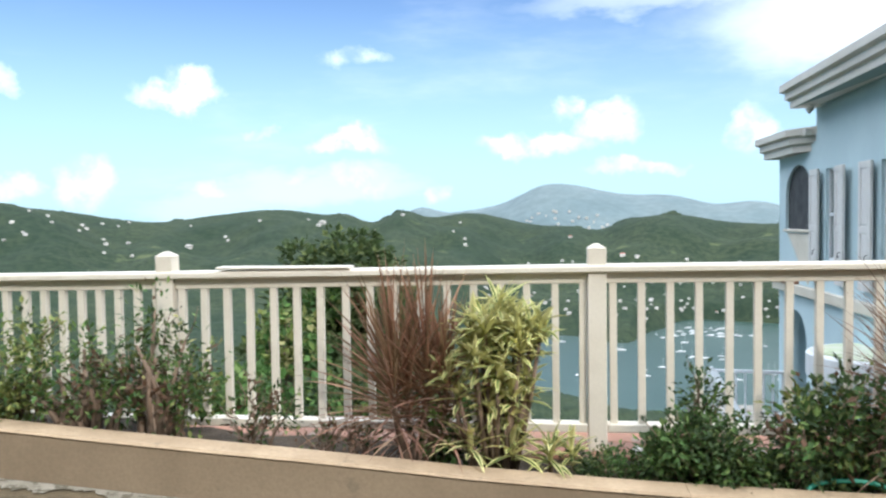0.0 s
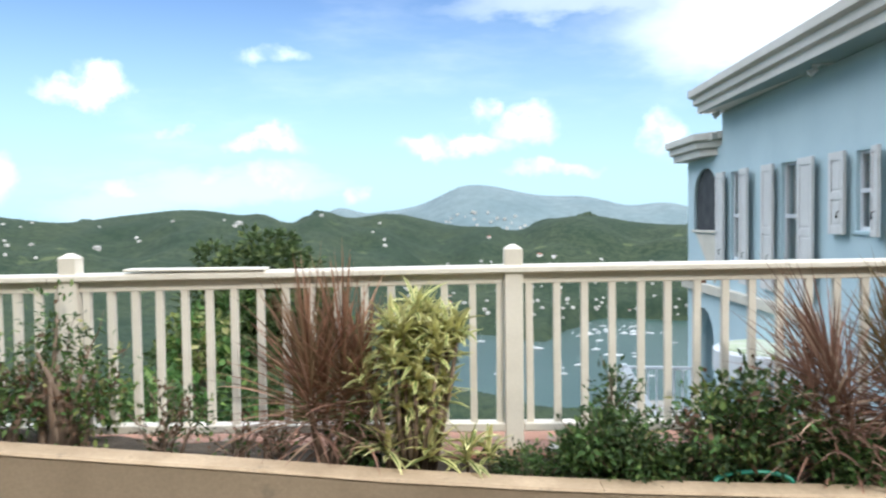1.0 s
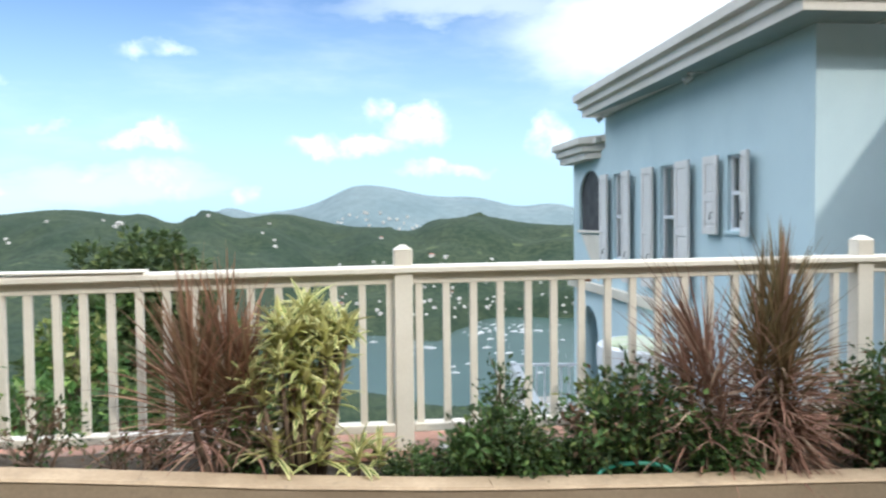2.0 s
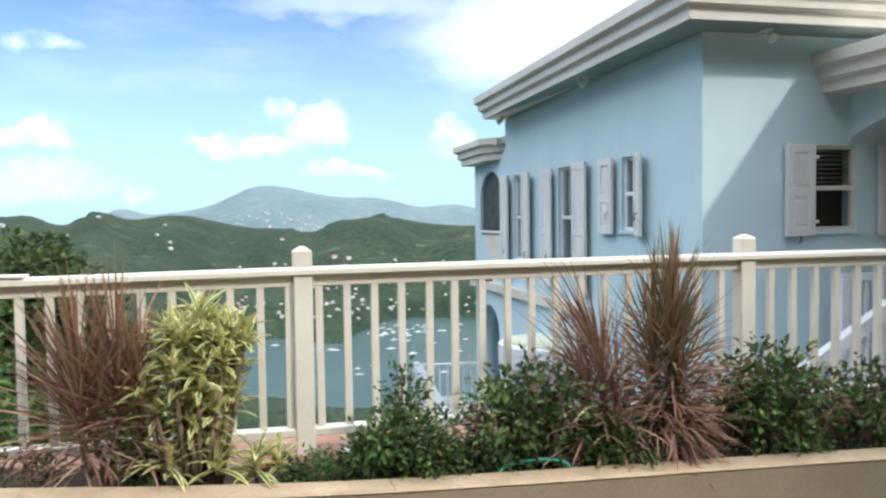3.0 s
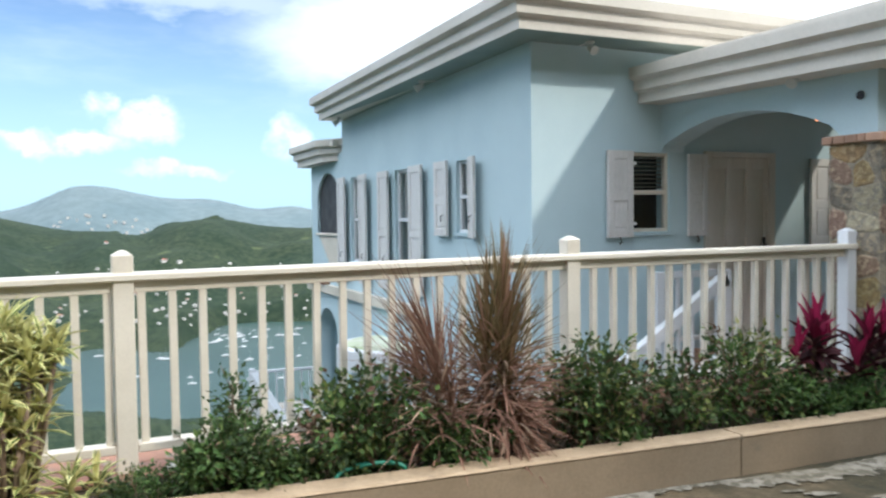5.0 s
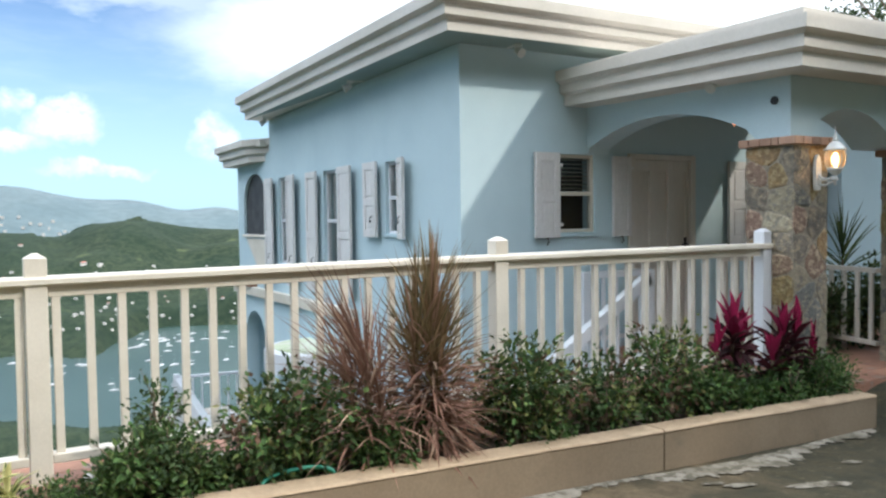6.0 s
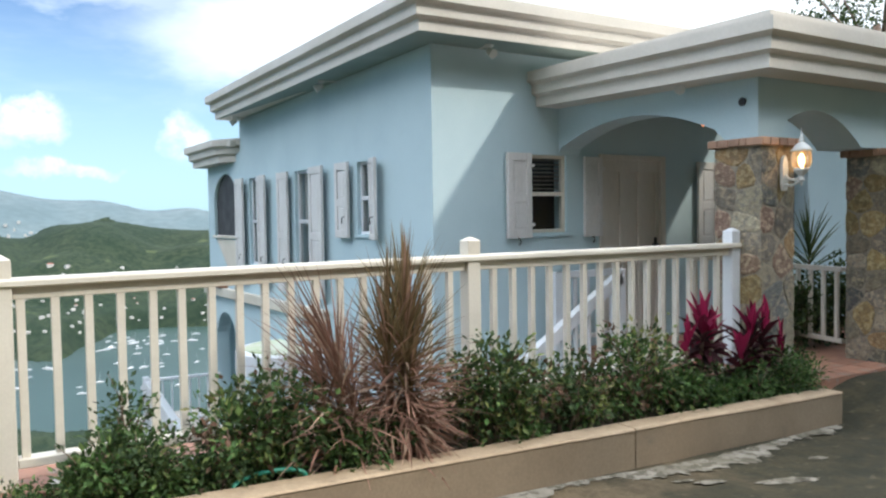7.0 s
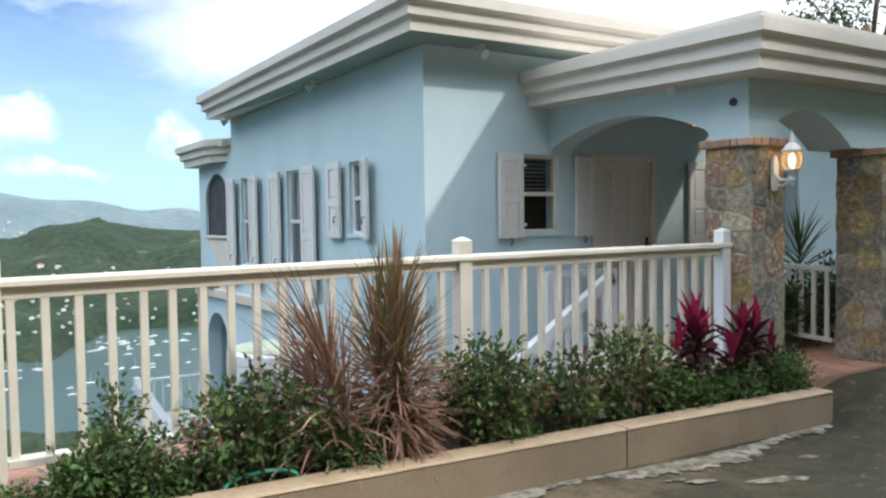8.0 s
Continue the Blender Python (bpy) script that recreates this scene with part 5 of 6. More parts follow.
def shrub(x, y, seed, wide, deep, high, leaves, size, mats, label, stems=7, low=0.12, bare=0.0, category="shrub", z=None, clumps=26, name="shrub", thick=0.011):
    """A loose leafy shrub: forked stems and leaves gathered in clumps with gaps between."""
    g = random.Random(seed)
    z = soil_at(x) if z is None else z
    base = thing(name, (x, y, z), label, category, "planter shrubs" if name == "shrub" else "")
    tips = []
    for i in range(clumps):
        d = spread(g)
        k = g.uniform(0.35, 1.0) ** 0.6
        top = 0.62 + 0.5 * (0.5 + 0.5 * noise.noise((d.x * wide * k * 9 + seed, seed * 1.7, 0.0)))
        tips.append(Vector((d.x * wide * k, d.y * deep * k, high * top * (low + (1 - low) * (0.5 + 0.5 * d.z * k)))))
    for i in range(stems):
        tip = tips[i % len(tips)]
        wood = bmesh.new()
        foot = Vector((tip.x * 0.3 + g.uniform(-0.04, 0.04), tip.y * 0.3, -0.03))
        mid = foot.lerp(tip, 0.5) + Vector((g.uniform(-0.05, 0.05), g.uniform(-0.04, 0.04), g.uniform(-0.03, 0.05))) * (high / 0.5)
        tube(wood, [foot, mid, tip], [thick * (1 + high), thick * 0.7, thick * 0.3], 6)
        for _ in range(2):
            other = min((t for t in tips if t is not tip), key=lambda t: (t - mid).length * g.uniform(0.6, 1.6))
            tube(wood, [mid, mid.lerp(other, 0.55) + Vector((0, 0, g.uniform(-0.02, 0.04))), other], [thick * 0.6, thick * 0.4, thick * 0.2], 5)
        part("stem", wood, "bark", base, smooth=True)
    groups = [Leaves() for _ in mats]
    total = sum(w for _, w in mats)
    for tip in tips:
        pick = g.uniform(0, total)
        here = 0
        while pick > mats[here][1]:
            pick -= mats[here][1]
            here += 1
        if g.random() < bare:
            continue
        radius = g.uniform(0.5, 1.0) * min(0.14 * high / 0.5 + 0.04, 0.2 * max(high, 0.4) / 0.4)
        for _ in range(int(1.5 * leaves / clumps * g.uniform(0.15, 1.7))):
            d = spread(g)
            p = tip + d * radius * g.uniform(0.2, 1.05)
            if p.z < 0.0:
                continue
            way = (d + Vector((0, 0, g.uniform(-0.5, 0.6))) + spread(g) * 0.5).normalized()
            target = groups[here] if g.random() < 0.8 else groups[g.randrange(len(groups))]
            target.leaf(p, way, (Vector((0, 0, 1)) + spread(g) * 0.7).normalized(), 1.2 * size * g.uniform(0.45, 1.3), 1.0 * size * g.uniform(0.4, 0.75))
    # bare twigs inside, and young shoots that break the outline
    twigs = bmesh.new()
    for _ in range(int(10 + 30 * high)):
        a = tips[g.randrange(len(tips))] * g.uniform(0.3, 0.9)
        b = a + Vector((g.uniform(-0.12, 0.12), g.uniform(-0.07, 0.07), g.uniform(0.0, 0.16))) * (0.5 + high)
        tube(twigs, [a, a.lerp(b, 0.5) + spread(g) * 0.02, b], [0.0045, 0.0035, 0.002], 4)
    for _ in range(int(6 + 16 * high)):
        tip = tips[g.randrange(len(tips))]
        out = Vector((tip.x / wide * 0.7 + g.uniform(-0.5, 0.5), tip.y / deep * 0.4 + g.uniform(-0.3, 0.3), g.uniform(0.5, 1.2))).normalized()
        far = tip + out * g.uniform(0.10, 0.26) * (0.4 + high)
        bend = tip.lerp(far, 0.5) + spread(g) * 0.015
        tube(twigs, [tip, bend, far], [0.004, 0.003, 0.0015], 4)
        made = groups[g.randrange(len(groups))]
        for k in range(g.randint(6, 12)):
            t = g.uniform(0.2, 1.05)
            p = tip.lerp(bend, t * 2) if t < 0.5 else bend.lerp(far, min(t * 2 - 1, 1.0))
            way = (out * 0.5 + spread(g)).normalized()
            made.leaf(p, way, (Vector((0, 0, 1)) + spread(g) * 0.6).normalized(), 1.15 * size * g.uniform(0.5, 1.2), 0.9 * size * g.uniform(0.4, 0.75))
    tagged(part("twig_tangle", twigs, "bark", base, smooth=True), kind="stuff")
    for (mat, _), made in zip(mats, groups):
        if made.f:
            made.part("foliage", mat, base)
    return base


shrub(0.62, 3.88, 51, 0.30, 0.14, 0.36, 2300, 0.034, [(L_FRESH, 2), (L_GREEN, 3)], "bushy bright green shrub spilling over the planter", clumps=44)
shrub(0.58, 3.98, 52, 0.10, 0.08, 0.52, 420, 0.036, [(L_FRESH, 1), (L_GREEN, 1)], "upright green sprig above the shrubs", clumps=12)
shrub(0.18, 3.90, 53, 0.24, 0.11, 0.17, 1500, 0.022, [(L_GREEN, 3), (L_FRESH, 1)], "low fine-leaved ground shrub", clumps=34)
shrub(1.00, 3.88, 54, 0.22, 0.12, 0.22, 1300, 0.03, [(L_GREEN, 3), (L_FRESH, 1)], "low dark green shrub", clumps=30)
shrub(1.28, 3.93, 55, 0.30, 0.16, 0.58, 2500, 0.044, [(L_GREEN, 4), (L_FRESH, 1.3), (L_DRY, 0.9), (L_YELLOW, 0.3)], "rounded dark green shrub with twiggy stems", clumps=52, stems=11, bare=0.08)
shrub(1.72, 3.87, 56, 0.26, 0.12, 0.33, 1300, 0.04, [(L_GREEN, 4), (L_FRESH, 1)], "dark green shrub at the cordyline's foot", clumps=30)
shrub(2.62, 3.92, 57, 0.32, 0.16, 0.66, 2300, 0.044, [(L_GREEN, 4), (L_FRESH, 1.2), (L_DRY, 0.8), (L_YELLOW, 0.4)], "straggling dark green shrub with twiggy stems", clumps=48, stems=14, bare=0.22)
shrub(2.78, 3.79, 58, 0.13, 0.05, 0.15, 420, 0.032, [(L_FRESH, 1)], "tuft of fresh green leaves at the coping", clumps=14)
shrub(3.22, 3.92, 59, 0.30, 0.16, 0.50, 1700, 0.042, [(L_GREEN, 4), (L_DRY, 1.0), (L_FRESH, 0.8), (L_YELLOW, 0.4)], "dark green shrub with brownish inner twigs", clumps=40, stems=12, bare=0.22)
shrub(3.80, 3.92, 60, 0.28, 0.16, 0.68, 2200, 0.042, [(L_GREEN, 3), (L_FRESH, 1.6), (L_YELLOW, 0.5), (L_DRY, 0.5)], "loose green shrub with upright shoots", clumps=44, stems=12, bare=0.2)
shrub(4.28, 3.90, 61, 0.28, 0.15, 0.36, 1700, 0.040, [(L_GREEN, 3), (L_FRESH, 1)], "green shrub below the ti plants", clumps=42)
shrub(4.85, 3.88, 62, 0.30, 0.13, 0.29, 2000, 0.034, [(L_GREEN, 3), (L_FRESH, 1.5)], "dense dark green shrub below the ti plants", clumps=46)
shrub(5.42, 3.90, 63, 0.30, 0.15, 0.40, 3600, 0.028, [(L_FRESH, 2), (L_GREEN, 2)], "feathery fresh green shrub at the planter's end", clumps=56)
shrub(-2.95, 3.92, 64, 0.30, 0.15, 0.52, 1700, 0.040, [(L_YELLOW, 3), (L_FRESH, 1), (L_GREEN, 1)], "yellow-green shrub in the planter", clumps=40, stems=9)
shrub(-2.45, 3.92, 65, 0.32, 0.15, 0.52, 1300, 0.036, [(L_GREEN, 1.5), (L_DRY, 0.7), (L_FRESH, 2.0), (L_YELLOW, 0.8)], "sparse old shrub with thick crooked branches", clumps=44, stems=14, bare=0.25, thick=0.024)
shrub(-2.06, 3.95, 66, 0.26, 0.14, 0.66, 1300, 0.038, [(L_GREEN, 1.5), (L_DRY, 0.6), (L_FRESH, 2.0), (L_YELLOW, 0.5)], "old shrub with a thick trunk and reddish shoots", clumps=44, stems=13, bare=0.2, thick=0.024)
shrub(-1.58, 3.93, 67, 0.17, 0.10, 0.40, 330, 0.034, [(L_GREEN, 3), (L_DRY, 0.6)], "thin sparse shrub with small green leaves", clumps=20, stems=6, bare=0.3)
shrub(-1.22, 3.92, 68, 0.08, 0.06, 0.22, 110, 0.028, [(L_DRY, 2), (L_GREEN, 1)], "nearly bare brown twiggy plant", clumps=12, stems=6, bare=0.4)
shrub(-1.02, 3.92, 69, 0.10, 0.06, 0.20, 150, 0.028, [(L_DRY, 2), (L_GREEN, 1)], "nearly bare brown twiggy plant", clumps=12, stems=6, bare=0.3)
shrub(-0.62, 3.97, 70, 0.16, 0.09, 0.30, 420, 0.04, [(L_GREEN, 2), (L_FRESH, 1)], "dark green leafy plant between the spiky ones", clumps=16)
shrub(-3.5, 3.92, 71, 0.34, 0.15, 0.5, 1300, 0.040, [(L_GREEN, 3), (L_YELLOW, 1)], "green shrub at the planter's far end", clumps=36)


def crooked_trunk(x, seed, points, radii, label):
    base = thing("stump", (x, 3.92, soil_at(x)), label, "stump")
    part("trunk", tube(bmesh.new(), points, radii, 9), "bark", base, smooth=True)


crooked_trunk(-2.09, 1, [(0, 0, -0.03), (0.01, 0, 0.12), (-0.02, 0, 0.22), (-0.06, 0.01, 0.32), (0.0, 0.02, 0.42)], [0.062, 0.052, 0.045, 0.03, 0.012], "thick brown old shrub trunk")
crooked_trunk(-2.62, 2, [(0, 0, -0.03), (0.08, 0, 0.09), (0.2, 0, 0.16), (0.36, 0.01, 0.22), (0.50, 0.02, 0.24), (0.56, 0.02, 0.32)], [0.065, 0.055, 0.045, 0.036, 0.03, 0.012], "thick crooked brown branch of an old shrub")

# the hose and scattered white stones
hose = tube(bmesh.new(), [(1.04 + 0.18 * (1 - math.cos(t)), 3.775 + 0.03 * math.sin(t), coping_height(1.2) - 0.015 + 0.05 * math.sin(t) ** 0.7 if math.sin(t) > 0 else coping_height(1.2) - 0.015) for t in np.linspace(0, math.pi, 14)], 0.011, 8)
tagged(mesh_object("garden_hose", hose, "hose", True), "green garden hose looped in the planter", "hose")
M["pebble"] = material("white_pebble", (0.72, 0.71, 0.68), (0.6, 0.58, 0.55), 0.7, 12, 60, 0.3)
g = random.Random(12)
for k, x in enumerate((-2.0, -1.75, -1.66, -1.3, 0.36, 0.44, 0.95, 1.05, 3.05, 3.15, 4.72, 4.98)):
    bm = bmesh.new()
    bmesh.ops.create_icosphere(bm, subdivisions=2, radius=0.03 + g.uniform(0, 0.018))
    for v in bm.verts:
        v.co *= 1 + 0.25 * noise.noise(v.co * 30 + Vector((k, 0, 0)))
        v.co.z *= 0.62
    ob = tagged(mesh_object("stone", bm, "pebble", True), "white loose stone lying on the ledge", "stone", "white stones")
    ob.location = (x, 4.21 + g.uniform(-0.01, 0.02), 0.266)

palm = spiky("palm", 8.25, 5.6, 81, [(0, 0, 0.80, 60, 0.62, 0.034, 26, 1.3)], "dark green spiky potted palm on the porch", L_TREE, L_TREE, category="palm", z=0.05)


shrub(7.35, 5.25, 91, 0.45, 0.25, 0.75, 1500, 0.06, [(L_GREEN, 3), (L_TREE, 3)], "dark green potted shrub behind the porch railing", clumps=36, z=0.05)
shrub(8.15, 5.2, 92, 0.5, 0.3, 0.85, 1700, 0.06, [(L_TREE, 3), (L_GREEN, 2)], "dark green potted shrub beside the palm", clumps=36, z=0.05)


# ---------------------------------------------------------------- trees below the terrace and behind the roof
def tree(x, y, foot, top, radius, seed, leaves, size, mats, label, clumps=60, squash=0.8, gap=0.0):
    g = random.Random(seed)
    base = thing("tree", (x, y, foot), label, "tree")
    high = top - foot
    wood = bmesh.new()
    crown = high - radius * squash
    tube(wood, [(0, 0, -0.3), (0.1, 0.05, crown * 0.45), (-0.05, 0.1, crown)], [0.05 * radius + 0.06, 0.04 * radius + 0.04, 0.03 * radius + 0.02], 9)
    centres = []
    for i in range(clumps):
        d = spread(g)
        k = g.uniform(0.3, 1.0) ** 0.5
        centres.append(Vector((d.x * radius * k, d.y * radius * k, crown + d.z * radius * squash * k)))
    for c in centres[:16]:
        tube(wood, [(-0.05, 0.1, crown * 0.75), Vector((-0.02, 0.05, crown * 0.8)).lerp(c, 0.5) + Vector((0, 0, 0.1 * radius)), c], [0.03 * radius, 0.016 * radius, 0.006 * radius], 6)
    part("trunk", wood, "bark", base, smooth=True)
    groups = [Leaves() for _ in mats]
    for c in centres:
        if g.random() < gap:
            continue
        here = g.randrange(len(mats))
        rad = radius * g.uniform(0.2, 0.38)
        for _ in range(int(1.3 * leaves / clumps)):
            d = spread(g)
            p = c + Vector((d.x, d.y, d.z * 0.75)) * rad * g.uniform(0.3, 1.0) ** 0.6
            groups[here].leaf(p, (d + spread(g) * 0.7), (Vector((0, 0, 1)) + spread(g) * 0.8).normalized(), 1.5 * size * g.uniform(0.6, 1.3), 1.5 * size * g.uniform(0.45, 0.8))
    for m, made in zip(mats, groups):
        if made.f:
            made.part("crown", m, base)
    return base


def at_yaw(yaw, r):
    a = radians(yaw)
    return -math.sin(a) * r, math.cos(a) * r


def ground_at(x, y):
    return float(land_height(np.array(math.degrees(math.atan2(-x, y))), np.array(math.hypot(x, y))))


for yaw, r, top, radius, seed, mats, n, size, squash, gap in (
        (14.2, 22, 1.15, 1.75, 1, [L_TREE], 5200, 0.15, 0.9, 0.05), (16.0, 21, -0.3, 1.7, 2, [L_TREE, L_BUSH], 4200, 0.15, 0.9, 0.05), (11.6, 20, -0.3, 1.5, 3, [L_TREE], 4200, 0.15, 1.0, 0.05),
        (18.4, 15, -0.2, 0.75, 4, [L_YELLOW, L_BUSH], 900, 0.12, 0.9, 0.2), (20.5, 12, -0.75, 1.3, 5, [L_BUSH, L_FRESH], 3600, 0.11, 1.0, 0.05), (23.5, 12, -0.9, 1.1, 6, [L_BUSH, L_GREEN], 3000, 0.11, 1.0, 0.05),
        (16.5, 11, -0.7, 1.2, 7, [L_BUSH, L_GREEN], 3600, 0.1, 1.1, 0.05), (12.5, 11, -0.5, 1.2, 8, [L_GREEN, L_TREE], 3600, 0.1, 1.2, 0.05), (9.0, 12, -1.0, 1.1, 9, [L_GREEN, L_BUSH], 3000, 0.1, 1.1, 0.05),
        (6.0, 13, -1.5, 1.0, 10, [L_GREEN, L_TREE], 2600, 0.1, 1.0, 0.05), (19, 9, -1.3, 1.0, 11, [L_BUSH, L_FRESH], 2800, 0.09, 1.0, 0.05), (14, 8.5, -1.1, 1.0, 12, [L_GREEN, L_FRESH], 2800, 0.09, 1.0, 0.05),
        (17.5, 10, -0.85, 1.2, 40, [L_BUSH, L_FRESH], 3000, 0.09, 1.0, 0.05), (21.5, 10, -0.95, 1.1, 41, [L_FRESH, L_BUSH], 3000, 0.09, 1.0, 0.05), (23.0, 9.5, -1.2, 1.0, 42, [L_BUSH, L_GREEN], 2600, 0.09, 1.0, 0.05),
        (26.5, 13, -1.6, 1.1, 13, [L_BUSH, L_GREEN], 2600, 0.1, 1.0, 0.05), (31, 13, -2.0, 1.3, 14, [L_GREEN, L_BUSH], 2600, 0.11, 1.0, 0.05), (36, 14, -1.9, 1.4, 15, [L_BUSH, L_TREE], 2600, 0.11, 1.0, 0.05),
        (2.0, 16, -3.0, 1.1, 16, [L_GREEN, L_TREE], 2200, 0.12, 0.9, 0.05), (-4.0, 17, -3.3, 1.1, 17, [L_GREEN, L_BUSH], 2200, 0.12, 0.9, 0.05)):
    x, y = at_yaw(yaw, r)
    foot = ground_at(x, y)
    tree(x, y, min(foot, top - radius * 2), top, radius, seed, n, size, mats, "leafy green tree on the slope below the terrace", squash=squash, gap=gap)
x, y = at_yaw(-60.5, 26)
tree(x, y, -2.0, 8.9, 2.7, 30, 5200, 0.095, [L_TREE, L_GREEN], "sparse dark tree rising behind the porch roof", clumps=60, gap=0.3)


# four unseen trees, added to shade the porch end, drive and planter
tree(15.4, -6.2, ground_at(15.4, -6.2), 13.0, 2.6, 33, 5200, 0.2, [L_TREE, L_GREEN], "unseen tall leafy tree added to shade the porch end", clumps=70, gap=0.05)
tree(14.6, 4.0, ground_at(14.6, 4.0), 10.0, 2.4, 35, 6500, 0.2, [L_TREE, L_GREEN], "unseen broad leafy tree added to darken the porch side", clumps=80, gap=0.05)
tree(11.3, -5.0, ground_at(11.3, -5.0), 10.6, 2.1, 36, 2600, 0.16, [L_TREE, L_GREEN], "unseen open-crowned tree added to dapple the drive and planter", clumps=60, gap=0.45)
tree(18.1, -3.0, ground_at(18.1, -3.0), 13.2, 2.0, 34, 4200, 0.2, [L_TREE, L_GREEN], "unseen tall leafy tree added to shade the porch end", clumps=60, gap=0.05)


# ---------------------------------------------------------------- houses on the hills, boats in the bay
M["far_wall"] = material("far_house_wall", (0.62, 0.59, 0.54), (0.5, 0.47, 0.43), 0.8, 0.2, 2, 0.0, each=0.2)
M["far_roof"] = material("far_house_roof", (0.52, 0.49, 0.46), (0.42, 0.39, 0.36), 0.7, 0.2, 2, 0.0, each=0.3)
M["red_roof"] = material("red_house_roof", (0.40, 0.16, 0.11), (0.34, 0.14, 0.10), 0.7, 0.2, 2, 0.0)
M["hull"] = material("boat_hull", (0.8, 0.8, 0.8), (0.7, 0.7, 0.72), 0.3, 0.4, 5, 0.0)


def far_house(roof_mat, label):
    base = thing("villa", (0, 0, -500), label, "house", "hillside villas")
    bm = box((-6, -4, -4), (6, 4, 3.2))
    wall = part("wall", bm, "far_wall", base)
    bm = bmesh.new()
    c = [bm.verts.new(v) for v in ((-6.6, -4.6, 3.2), (6.6, -4.6, 3.2), (6.6, 4.6, 3.2), (-6.6, 4.6, 3.2), (-3, 0, 5.6), (3, 0, 5.6))]
    for f in ((0, 1, 5, 4), (1, 2, 5), (2, 3, 4, 5), (3, 0, 4), (3, 2, 1, 0)):
        bm.faces.new([c[i] for i in f])
    part("roof", bm, roof_mat, base)
    for i in range(3):
        part("window", box((-4.6 + i * 3.4, -4.03, 0.6), (-3.0 + i * 3.4, -3.98, 2.2)), "dark", base)
    return base


def seen_ground(yaw, up):
    """Where a line of sight meets the hills, or None."""
    rs = np.geomspace(150, 2300, 500)
    z = land_height(np.full_like(rs, yaw), rs)
    line = 1.47 + rs * math.tan(radians(up))
    below = np.nonzero(z > line)[0]
    if not len(below):
        return None
    k = below[0]
    return Vector((*at_yaw(yaw, rs[k]), float(z[k])))


g = random.Random(5)
kinds = [far_house("far_roof", "small white hillside villa with a pale hipped roof"), far_house("red_roof", "small white hillside villa with a red hipped roof")]
spots = []
for _ in range(26):
    spots.append((g.uniform(5, 36), None, g.uniform(0.15, 2.6), 0.74, 0))
for _ in range(12):
    spots.append((g.uniform(28, 36.5), None, g.uniform(0.1, 2.0), 0.8, 0))
for _ in range(105):
    spots.append((g.uniform(-17, 4), g.uniform(-7.2, -3.2), 0, 0.68, 1 if g.random() < 0.15 else 0))
for _ in range(14):
    spots.append((g.gauss(-9.5, 2.0), g.uniform(-7.6, -6.6), 0, 0.65, 0))
for yaw, up in ((-2.4, -1.55), (-6.0, -2.9), (-7.0, -2.95), (0.5, -6.2), (-4.2, -5.0), (15.2, -0.35)):
    spots.append((yaw, up, 0, 1.25, 1 if up in (-1.55, -2.9, -6.2, -5.0) else 0))
used = [False, False]
for yaw, up, drop, size, kind in spots:
    if up is None:
        up = float(ridge_angle(np.array(yaw))) - drop
    p = seen_ground(yaw, up)
    if p is None or p.z < SEA + 3:
        continue
    s = size * g.uniform(0.5, 0.95)
    m = Matrix.Translation(p + Vector((0, 0, 1.0))) @ pose(0, 0, 0, 0, 0, yaw + g.uniform(-40, 40))
    kinds[kind].scale = (s, s, s)
    if not used[kind]:
        kinds[kind].matrix_world = m @ Matrix.Diagonal((s, s, s, 1))
        used[kind] = True
    else:
        copy_thing(kinds[kind], m)


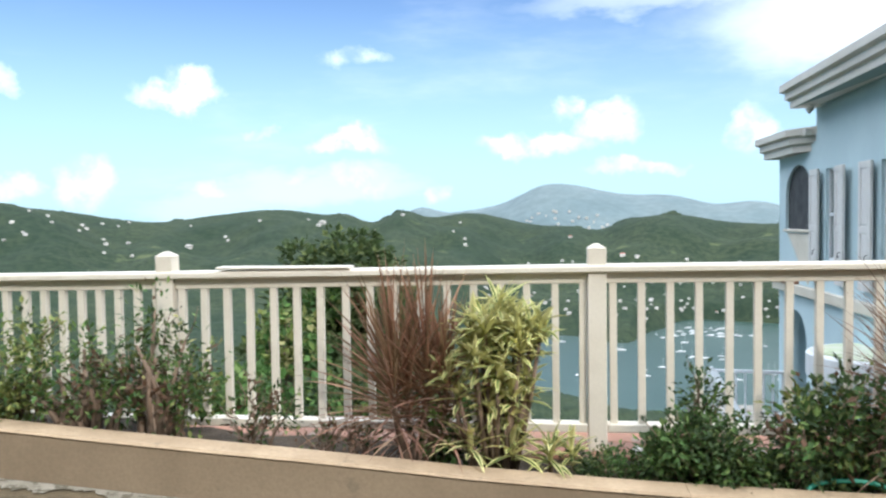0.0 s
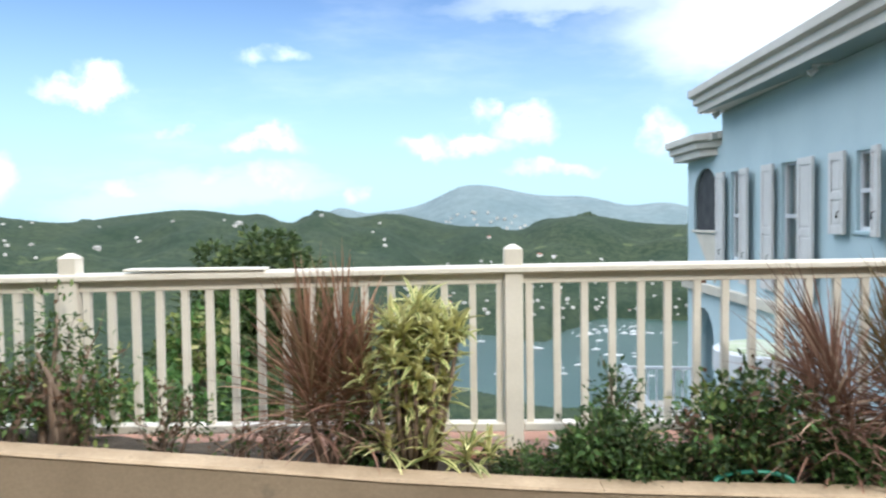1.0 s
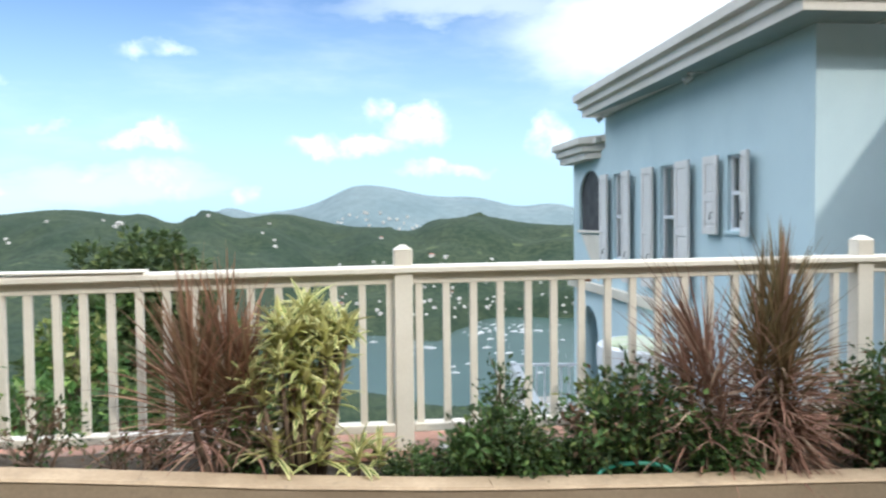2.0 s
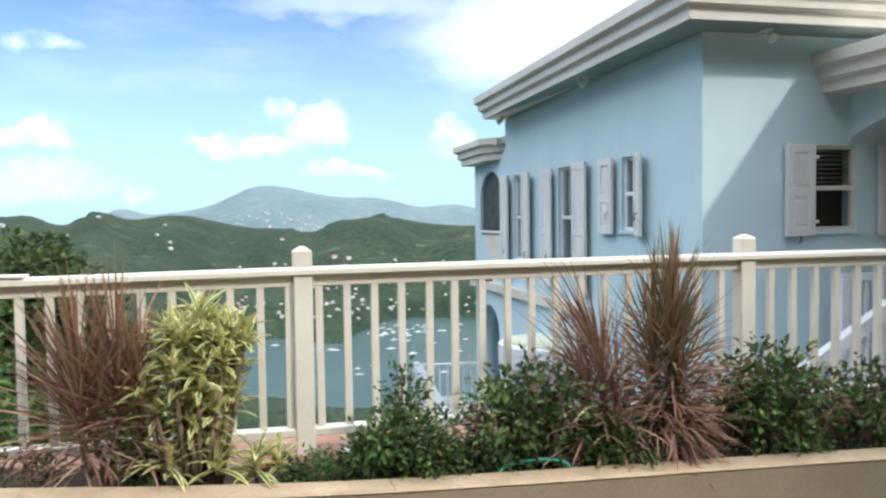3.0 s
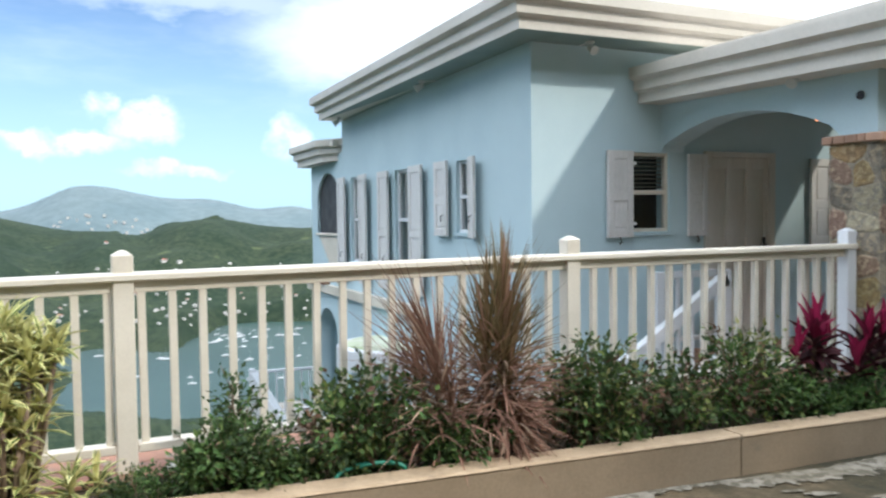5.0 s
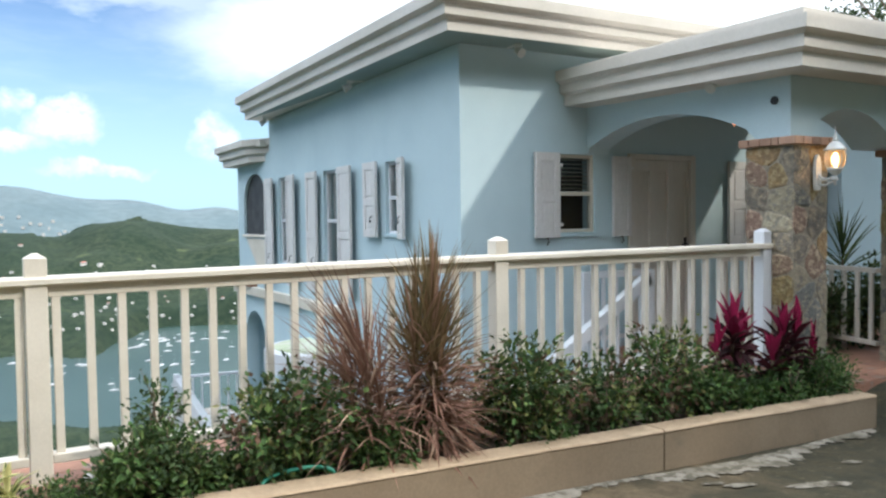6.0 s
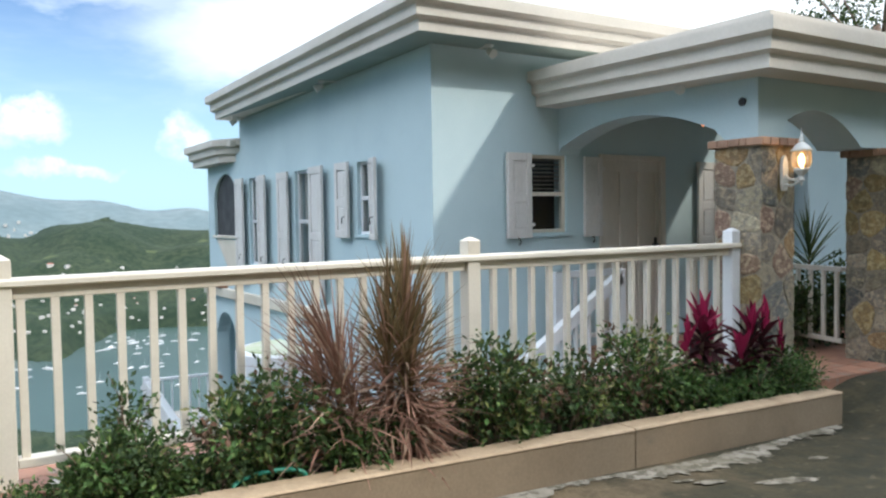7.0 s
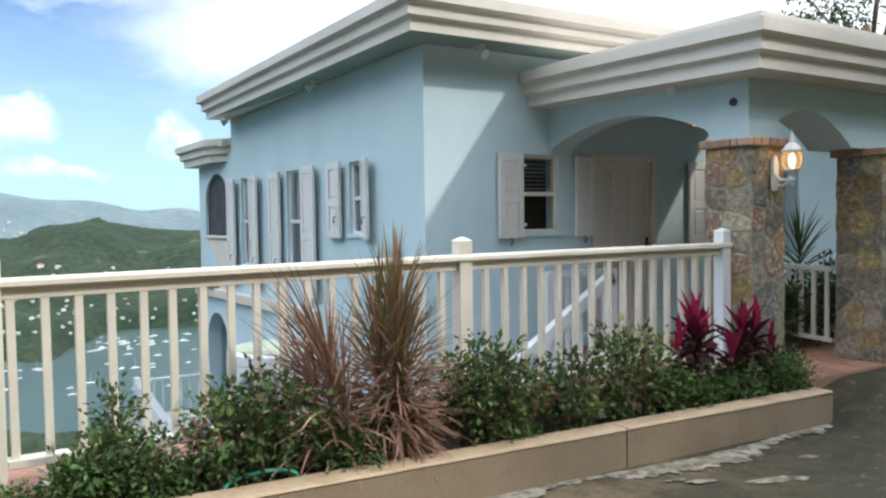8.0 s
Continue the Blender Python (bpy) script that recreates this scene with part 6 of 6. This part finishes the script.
def far_town():
    """Pale houses strewn over the foot of the distant mountain."""
    g = random.Random(15)
    bm = bmesh.new()
    for _ in range(140):
        yaw = g.choice((g.gauss(-3.0, 2.6), g.gauss(2.0, 1.5), g.gauss(-11.5, 2.2)))
        r = g.uniform(3600, 4000)
        top = math.tan(radians(float(far_angle(np.array(yaw))))) * 4500
        rise = float(smoothstep(np.array(r), 3250, 4500))
        x, y = at_yaw(yaw, r)
        s = g.uniform(3, 7)
        z = -260 + (top + 260) * rise + 6
        bar(bm, (x - s, y - s, z - 8), (x + s, y + s, z + 5))
    tagged(mesh_object("far_town", bm, "far_wall"), "scattered pale buildings on the distant mountain", "buildings", kind="stuff")


far_town()


def sailing_boat():
    base = thing("sailing_boat", (0, 0, -600), "white moored sailing boat with a bare mast", "boat", "boats in the bay")
    bm = bmesh.new()
    rows = []
    for x, w, z in ((-5.5, 1.2, 1.0), (-3, 1.8, 1.0), (0, 2.0, 1.05), (3, 1.4, 1.2), (5.8, 0.1, 1.4)):
        rows.append([bm.verts.new(v) for v in ((x, -w, z), (x * 0.92, -w * 0.6, -0.2), (x * 0.92, w * 0.6, -0.2), (x, w, z))])
    for a, b in zip(rows, rows[1:]):
        for k in range(4):
            j = (k + 1) % 4
            bm.faces.new((a[k], a[j], b[j], b[k]))
    bm.faces.new(rows[0])
    bm.faces.new(rows[-1][::-1])
    part("hull", bm, "hull", base)
    part("cabin", box((-2.5, -1.1, 1.0), (1.5, 1.1, 1.9), 0.15), "hull", base)
    part("mast", tube(bmesh.new(), [(0.8, 0, 1.2), (0.8, 0, 13)], [0.12, 0.07], 6), "lamp_white", base)
    return base


boat = sailing_boat()
g = random.Random(8)
placed = 0
while placed < 72:
    yaw, up = g.uniform(-19, -1.2), g.uniform(-11.2, -7.5)
    if g.random() < 0.35:
        yaw, up = g.gauss(-10.5, 3.0), g.uniform(-8.4, -7.5)
    r = (1.47 - SEA) / math.tan(radians(-up))
    x, y = at_yaw(yaw, r)
    if ground_at(x, y) > SEA - 3:
        placed += 0.02
        continue
    m = Matrix.Translation((x, y, SEA)) @ pose(0, 0, 0, 0, 0, 20 + g.gauss(0, 25))
    s = g.uniform(0.7, 1.35)
    boat.scale = (s, s, s)
    if placed < 1:
        boat.matrix_world = m @ Matrix.Diagonal((s, s, s, 1))
        placed = 1
    else:
        copy_thing(boat, m)
    placed += 1
